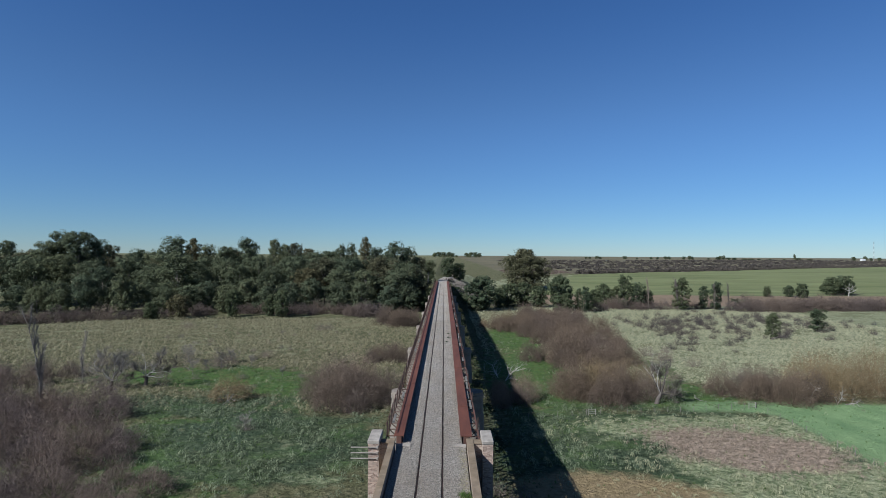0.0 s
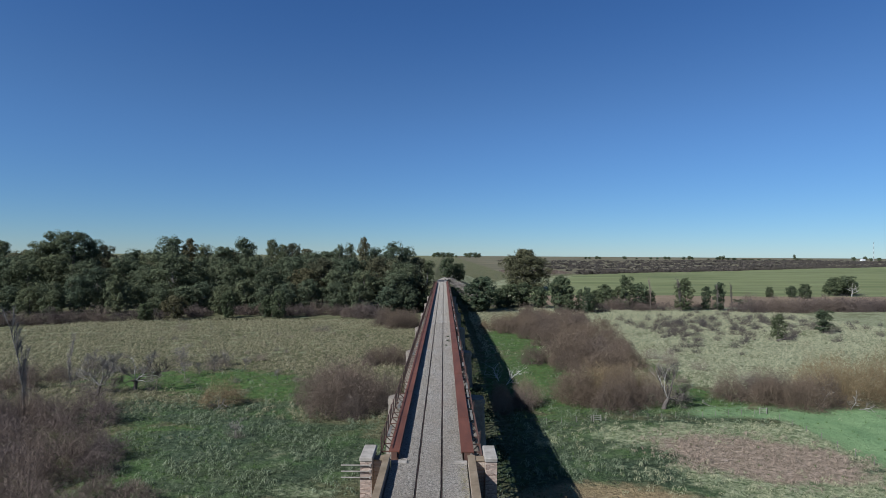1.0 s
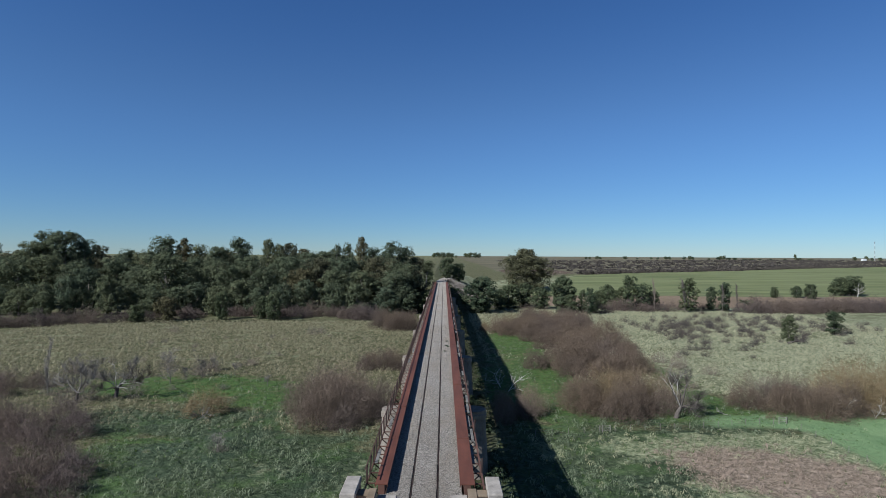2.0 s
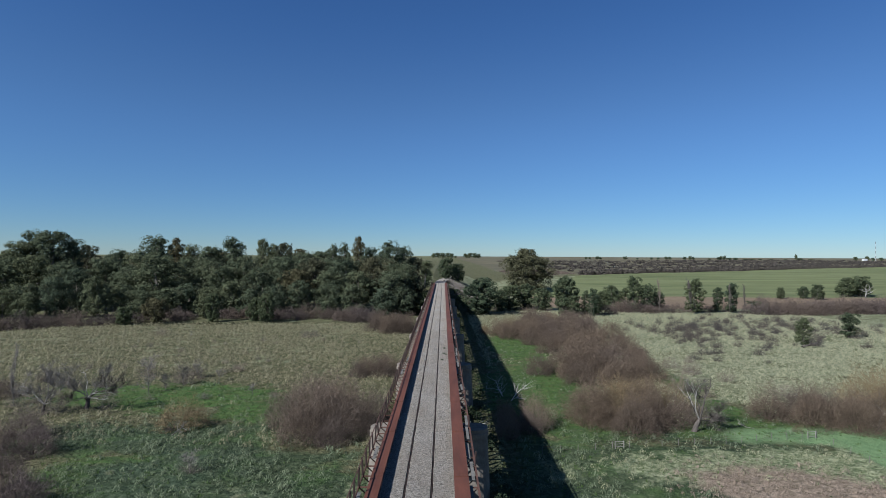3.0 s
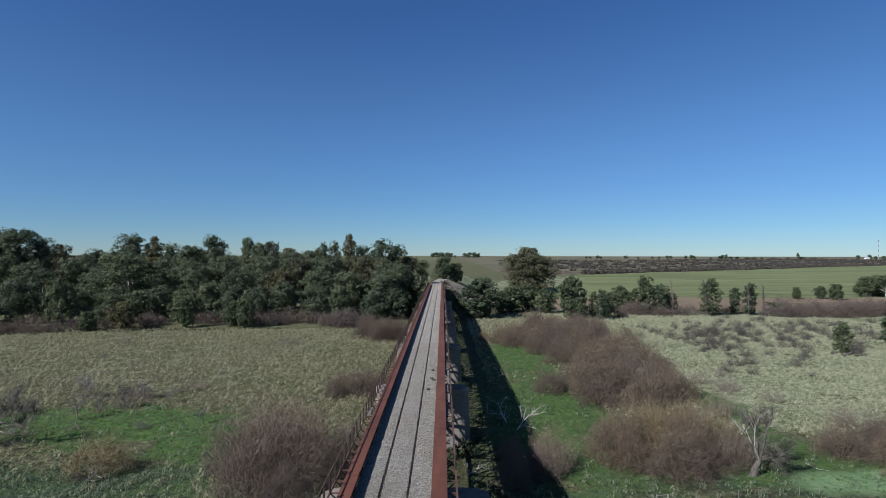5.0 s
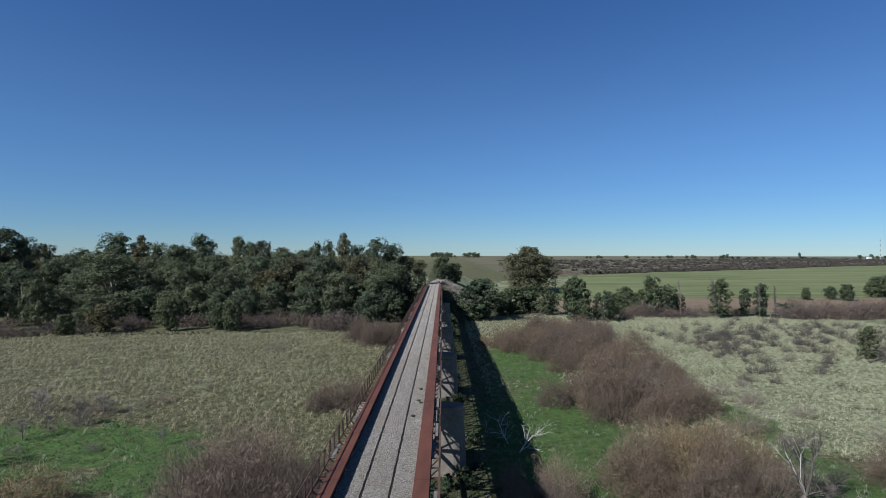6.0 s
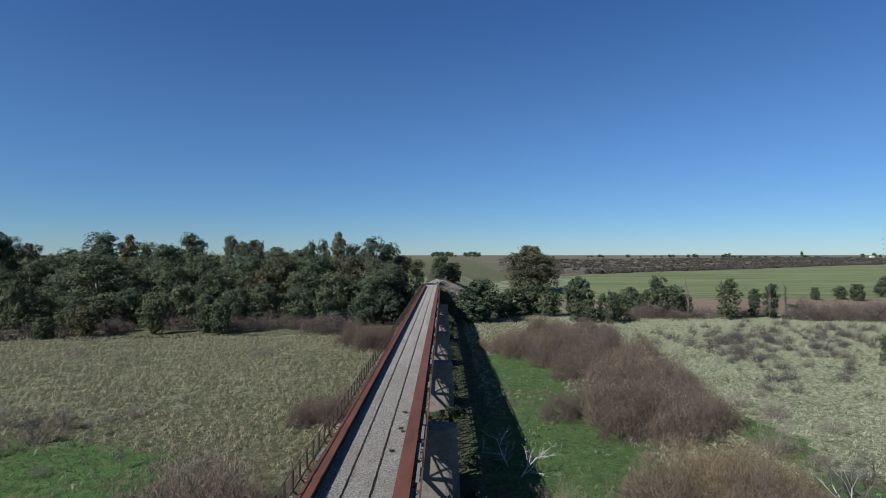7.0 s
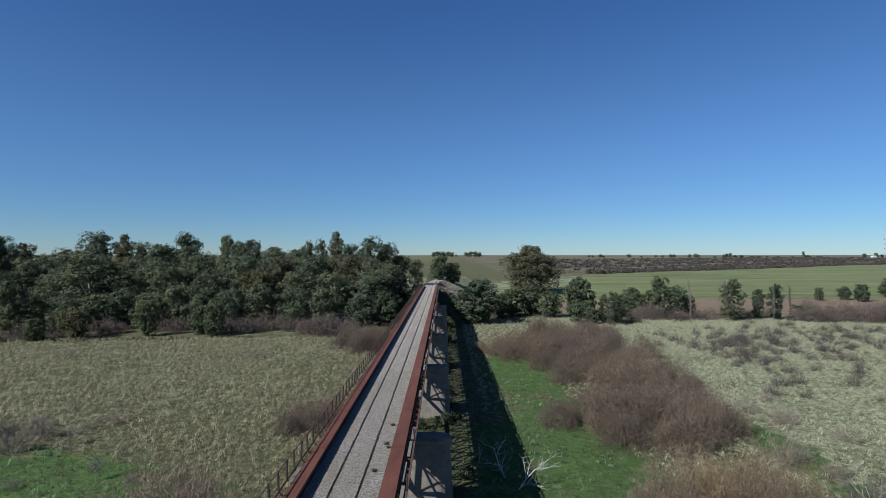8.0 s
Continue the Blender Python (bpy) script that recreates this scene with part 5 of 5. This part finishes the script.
build_fence(((14.5, 97.4), (25, 99.9), (40, 102), (57, 104.2)), 2.2, "grey weathered post and wire fence along the willows")
build_fence(((57, 104.2), (58.5, 60)), 3.4, "grey weathered post and wire fence beside the green paddock")


def build_gate(x, y):
    gate = new("gate")
    for i in range(2):
        boxed("gate_post", (i * 1.3 - 0.045, i * 1.3 + 0.045, -0.045, 0.045, -0.1, 1.1), DEADWOOD, gate)
    for z in (0.3, 0.65, 0.98):
        boxed("gate_bar", (0.045, 1.255, -0.02, 0.02, z, z + 0.05), DEADWOOD, gate)
    gate.matrix_basis = pose(x, y, float(height(x, y)), 0, 0, 8)
    return tagged(gate, "small bleached timber gate in the wire fence", "gate")


build_gate(25.3, 99.7)
build_gate(55.4, 103.8)


# ---- far country ----
def far_scrub(label, spots, size, seed, material, blades=11, width=0.36):
    r = np.random.default_rng(seed)
    x, y = spots
    z = height(x, y)
    n = len(x)
    s = size * r.uniform(0.5, 1.3, n)
    way = r.normal(0, 1, (n, blades, 3))
    way[..., 2] = np.abs(way[..., 2]) * 0.8
    way /= np.linalg.norm(way, axis=2)[..., None]
    p = np.repeat(np.stack([x, y, z - 0.2], -1)[:, None], blades, 1) + way * s[:, None, None] * 0.25 * np.array([1.8, 1.8, 1])
    q = p + way * s[:, None, None] * np.array([1.5, 1.5, 1.0])
    w = np.full(n * blades, width) * np.repeat(s, blades)
    v, f = spikes(p.reshape(-1, 3), q.reshape(-1, 3), w, r)
    return tagged(new("scrub", mesh("scrub", v, f, material)), label, "scrub", kind="stuff")


FARTWIG = make_twig("far_scrub", (0.038, 0.034, 0.03), (0.078, 0.068, 0.058))
r = np.random.default_rng(31)
x = r.uniform(132, 660, 1300)
far_scrub("dark leafless hedge along the far side of the field", (x, 468 + 0.68 * x + r.uniform(-4, 4, 1300)), 2.9, 32, FARTWIG, 9, 0.3)
x, y = r.uniform(135, 1500, 5600), 900 * r.uniform(0.02, 1, 5600) ** 1.6
keep = (0.55 + 0.45 * np.sin(x * 0.013 + 0.02 * y) * np.sin(y * 0.05 + 1 + 0.004 * x)) > r.uniform(0.1, 0.9, 5600)
far_scrub("dark leafless scrub over the far plain", (x[keep], (464 + 0.68 * x + y)[keep]), 3.0, 33, FARTWIG, 9, 0.34)
x = r.uniform(62, 130, 500)
far_scrub("brown brush on the slope behind the large gum", (x, 545 + 0.7 * x + 60 * r.uniform(-1, 1, 500)), 1.5, 36, TWIG_BELT, 9, 0.2)
far_scrub("pale dry brush on the bank at the end of the bridge", (r.uniform(4, 28, 260), r.uniform(300, 355, 260)), 1.7, 35, make_twig("pale_brush", (0.16, 0.14, 0.115), (0.34, 0.3, 0.25)), 16, 0.05)
x, y = r.uniform(-60, 60, 260), r.uniform(330, 700, 260)
keep = np.abs(x) < 14
far_scrub("dry bushes on the bank behind the bridge", (x[keep] + 14, (y[keep] - 330) * 0.12 + 316), 1.3, 34, TWIG_BELT, 16, 0.06)

FAR = tree_meshes("far_gum", 95, 14, 8, 0.1, 16, 7, 6, 1.3, BARK, LEAF_BLUE)
for across, wide, tall in ((-16, 9, 6), (-9, 9, 7), (-1, 9, 7), (8, 9, 7), (15, 8, 6), (22, 5, 3), (40, 8, 6), (47, 9, 7), (55, 9, 7), (62, 7, 6), (253, 5, 3), (258, 4, 3), (268, 6, 4), (274, 5, 3), (322, 8, 4), (342, 4, 2), (367, 5, 3), (377, 4, 3), (388, 6, 4), (394, 5, 4),
                           (424, 6, 4), (431, 6, 5), (437, 5, 4), (463, 4, 2), (468, 3, 2), (484, 6, 4), (491, 7, 5), (498, 5, 6), (505, 8, 3), (516, 8, 3), (527, 8, 2), (540, 9, 2), (561, 6, 2), (575, 5, 2), (596, 4, 2), (615, 4, 8), (621, 8, 3), (630, 8, 3), (639, 8, 2), (720, 7, 5), (741, 6, 6), (754, 5, 4), (764, 6, 4), (775, 5, 4), (790, 7, 4)):
    far = 2600 if across < 100 else 2250
    stand("far_tree", (FAR, 14, 8), across * far / 1010, far + 20 * math.sin(across), tall * far / 1010 * 1.25, wide * far / 1010 * 0.62, "small dark tree far off on the plain", "tree", "far trees")


def build_mast(x, y, tall):
    mast = new("radio_mast")
    white = make_stone("mast_white", (0.5, 0.5, 0.5), (0.7, 0.7, 0.7))
    for i in range(8):
        bm = bmesh.new()
        z0, z1 = tall * i / 8, tall * (i + 1) / 8
        for a in range(3):
            c, s = 0.9 * math.cos(a * 2.094), 0.9 * math.sin(a * 2.094)
            c2, s2 = 0.9 * math.cos((a + 1) * 2.094), 0.9 * math.sin((a + 1) * 2.094)
            bar(bm, (c, s, z0), (c, s, z1), 0.25, 0.25)
            bar(bm, (c, s, z0), (c2, s2, z1), 0.15, 0.15)
        part("section", bm, RED if i % 2 else white, mast)
    mast.matrix_basis = pose(x, y, float(height(x, y)))
    return tagged(mast, "slim red and white lattice radio mast on the horizon", "mast")


build_mast(1690, 2250, 75)


def build_shed(x, y):
    shed = new("farm_shed")
    boxed("wall", (-9, 9, -5, 5, -0.5, 4.5), make_stone("shed_wall", (0.6, 0.6, 0.58), (0.75, 0.75, 0.73)), shed)
    bm = bmesh.new()
    ends = [[bm.verts.new((px, py, pz)) for py, pz in ((-5.5, 4.4), (0, 6.8), (5.5, 4.4))] for px in (-9.5, 9.5)]
    bm.faces.new(ends[0])
    bm.faces.new(ends[1][::-1])
    for i in range(3):
        bm.faces.new((ends[0][i], ends[0][(i + 1) % 3], ends[1][(i + 1) % 3], ends[1][i]))
    part("roof", bm, make_stone("shed_roof", (0.5, 0.5, 0.5), (0.66, 0.66, 0.66)), shed)
    shed.matrix_basis = pose(x, y, float(height(x, y)), 0, 0, 12)
    return tagged(shed, "white farm shed with a pale roof on the horizon", "shed")


build_shed(1640, 2240)


# ---- growth round the pier feet ----
GREENB = [tree_meshes("green_bush", 110 + i, 3.4, 2.2, 0.05, 14, 10, 10, 0.2, GREYBARK, LEAF_BUSH) for i in range(2)]
for i in range(1, SPANS):
    for dx, dy, s in ((4.6, -6.5, 1.0), (2.4, -8.0, 0.9), (6.2, -4.0, 0.8), (-1.5, -6.0, 1.0), (3.6, -12.0, 0.75), (6.8, 3.0, 0.6)):
        x, y = MID + dx + rng.uniform(-0.6, 0.6), Y_NEAR + STEP * i + dy + rng.uniform(-1, 1)
        put_tree("green_bush", rng.choice(GREENB), x, y, s * rng.uniform(0.45, 0.75), rng.uniform(0, 6), "low dark green bush at the foot of the bridge", "shrub", "bushes under the bridge")


def weeds(label, material, x0, x1, y0, y1, z, n, size, seed):
    """Weeds rooted in the ballast beside the parapet."""
    r = np.random.default_rng(seed)
    p = np.stack([r.uniform(x0, x1, n), r.uniform(y0, y1, n), np.full(n, z)], -1)
    q = p + r.normal(0, 0.5, (n, 3)) * size * np.array([1, 1, 0]) + np.array([0, 0, 1]) * size * r.uniform(0.4, 1, (n, 1))
    side = r.normal(0, 0.02, (n, 3))
    v = np.stack([p + side, p - side, q], 1).reshape(-1, 3)
    return tagged(new("weeds", mesh("weeds", v, np.arange(n * 3).reshape(-1, 3), material)), label, "weeds", kind="stuff")


weeds("dry straw weeds in the ballast beside the parapet", TAN, MID + 2.0, MID + 2.6, 24, 44.5, DECK - 0.02, 800, 0.18, 41)
def loose_stones(y0, y1, n, seed):
    """Broken stones that lie on the ballast, clear of the rails."""
    r = np.random.default_rng(seed)
    x, y = r.uniform(-2.38, 2.36, n), r.uniform(y0, y1, n)
    x, y = x[np.abs(np.abs(x) - 0.838) > 0.06], y[np.abs(np.abs(x) - 0.838) > 0.06]
    m = len(x)
    size = r.uniform(0.016, 0.038, (m, 1, 1)) * r.uniform(0.7, 1.3, (m, 1, 3)) * np.array([1, 1, 0.75])
    six = np.array([(1, 0, 0), (0, 1, 0), (-1, 0, 0), (0, -1, 0), (0, 0, 1), (0, 0, -1)], float)
    a = r.uniform(0, 6.283, m)
    turn = np.zeros((m, 3, 3))
    turn[:, 0, 0], turn[:, 0, 1], turn[:, 1, 0], turn[:, 1, 1], turn[:, 2, 2] = np.cos(a), -np.sin(a), np.sin(a), np.cos(a), 1
    turn[:, 0, 2], turn[:, 1, 2] = r.normal(0, 0.4, m), r.normal(0, 0.4, m)
    v = np.einsum("mij,mkj->mki", turn, (six + r.normal(0, 0.18, (m, 6, 3))) * size) + np.stack([x + MID, y, np.full(m, DECK + 0.028)], -1)[:, None]
    f = np.array([(i, (i + 1) % 4, 4) for i in range(4)] + [((i + 1) % 4, i, 5) for i in range(4)])
    f = (f[None] + 6 * np.arange(m)[:, None, None]).reshape(-1, 3)
    return tagged(new("loose_ballast", mesh("loose_ballast", v.reshape(-1, 3), f, make_stones())), "loose grey and brown broken stones on the ballast", "gravel", kind="stuff")


loose_stones(26, 130, 17000, 51)
for x, y in ((0.56, 97.7), (0.83, 102.9), (1.04, 102.1), (0.9, 107.5)):
    weeds("small dark weed in the ballast beside the rail", LEAF_BUSH, x - 0.12, x + 0.12, y - 0.12, y + 0.12, DECK, 60, 0.28, int(y * 10))
weeds("bright green weed patch in the ballast", GREEN, MID + 2.0, MID + 2.6, 33.5, 36.0, DECK - 0.02, 500, 0.4, 42)
for x, y, s in ((7.6, 60, 1.1), (9.0, 64, 0.9), (6.4, 66, 0.8), (10.5, 59, 0.9)):
    put_shrub("bare_shrub", rng.choice(GREYB), x, y, s, "dry leafless shrub beside the abutment", "abutment shrubs")
for x, y, s in ((-66, 114, 1.9), (-79, 126, 1.5), (-60.5, 121, 1.3), (-55, 139, 1.0), (-68, 134, 1.2), (-75, 133.5, 1.4), (-64, 144, 1.4), (-53.2, 137, 1.2), (-53, 143, 1.0), (-82, 138, 1.2), (-84, 140, 1.2), (-75, 119, 1.0), (-47, 150, 0.9), (-31, 90, 0.7), (44, 112, 1.9), (58, 150, 1.3), (62, 142, 1.1), (66, 128, 1.4), (52, 130, 1.0)):
    put_shrub("bare_shrub", rng.choice(GREYB), x, y, s * 1.1, "grey leafless shrub with fine spreading twigs", "bare shrubs")
for i in range(SPANS):
    for k in range(4):
        x, y = MID + rng.uniform(5.5, 8.5), Y_NEAR + STEP * (i + (k + rng.random()) / 4)
        if y > 58:
            put_tree("green_bush", rng.choice(GREENB), x, y, rng.uniform(0.25, 0.6), rng.uniform(0, 6), "low dark green bush beside the bridge", "shrub", "bushes under the bridge", rng.uniform(1.0, 1.5))
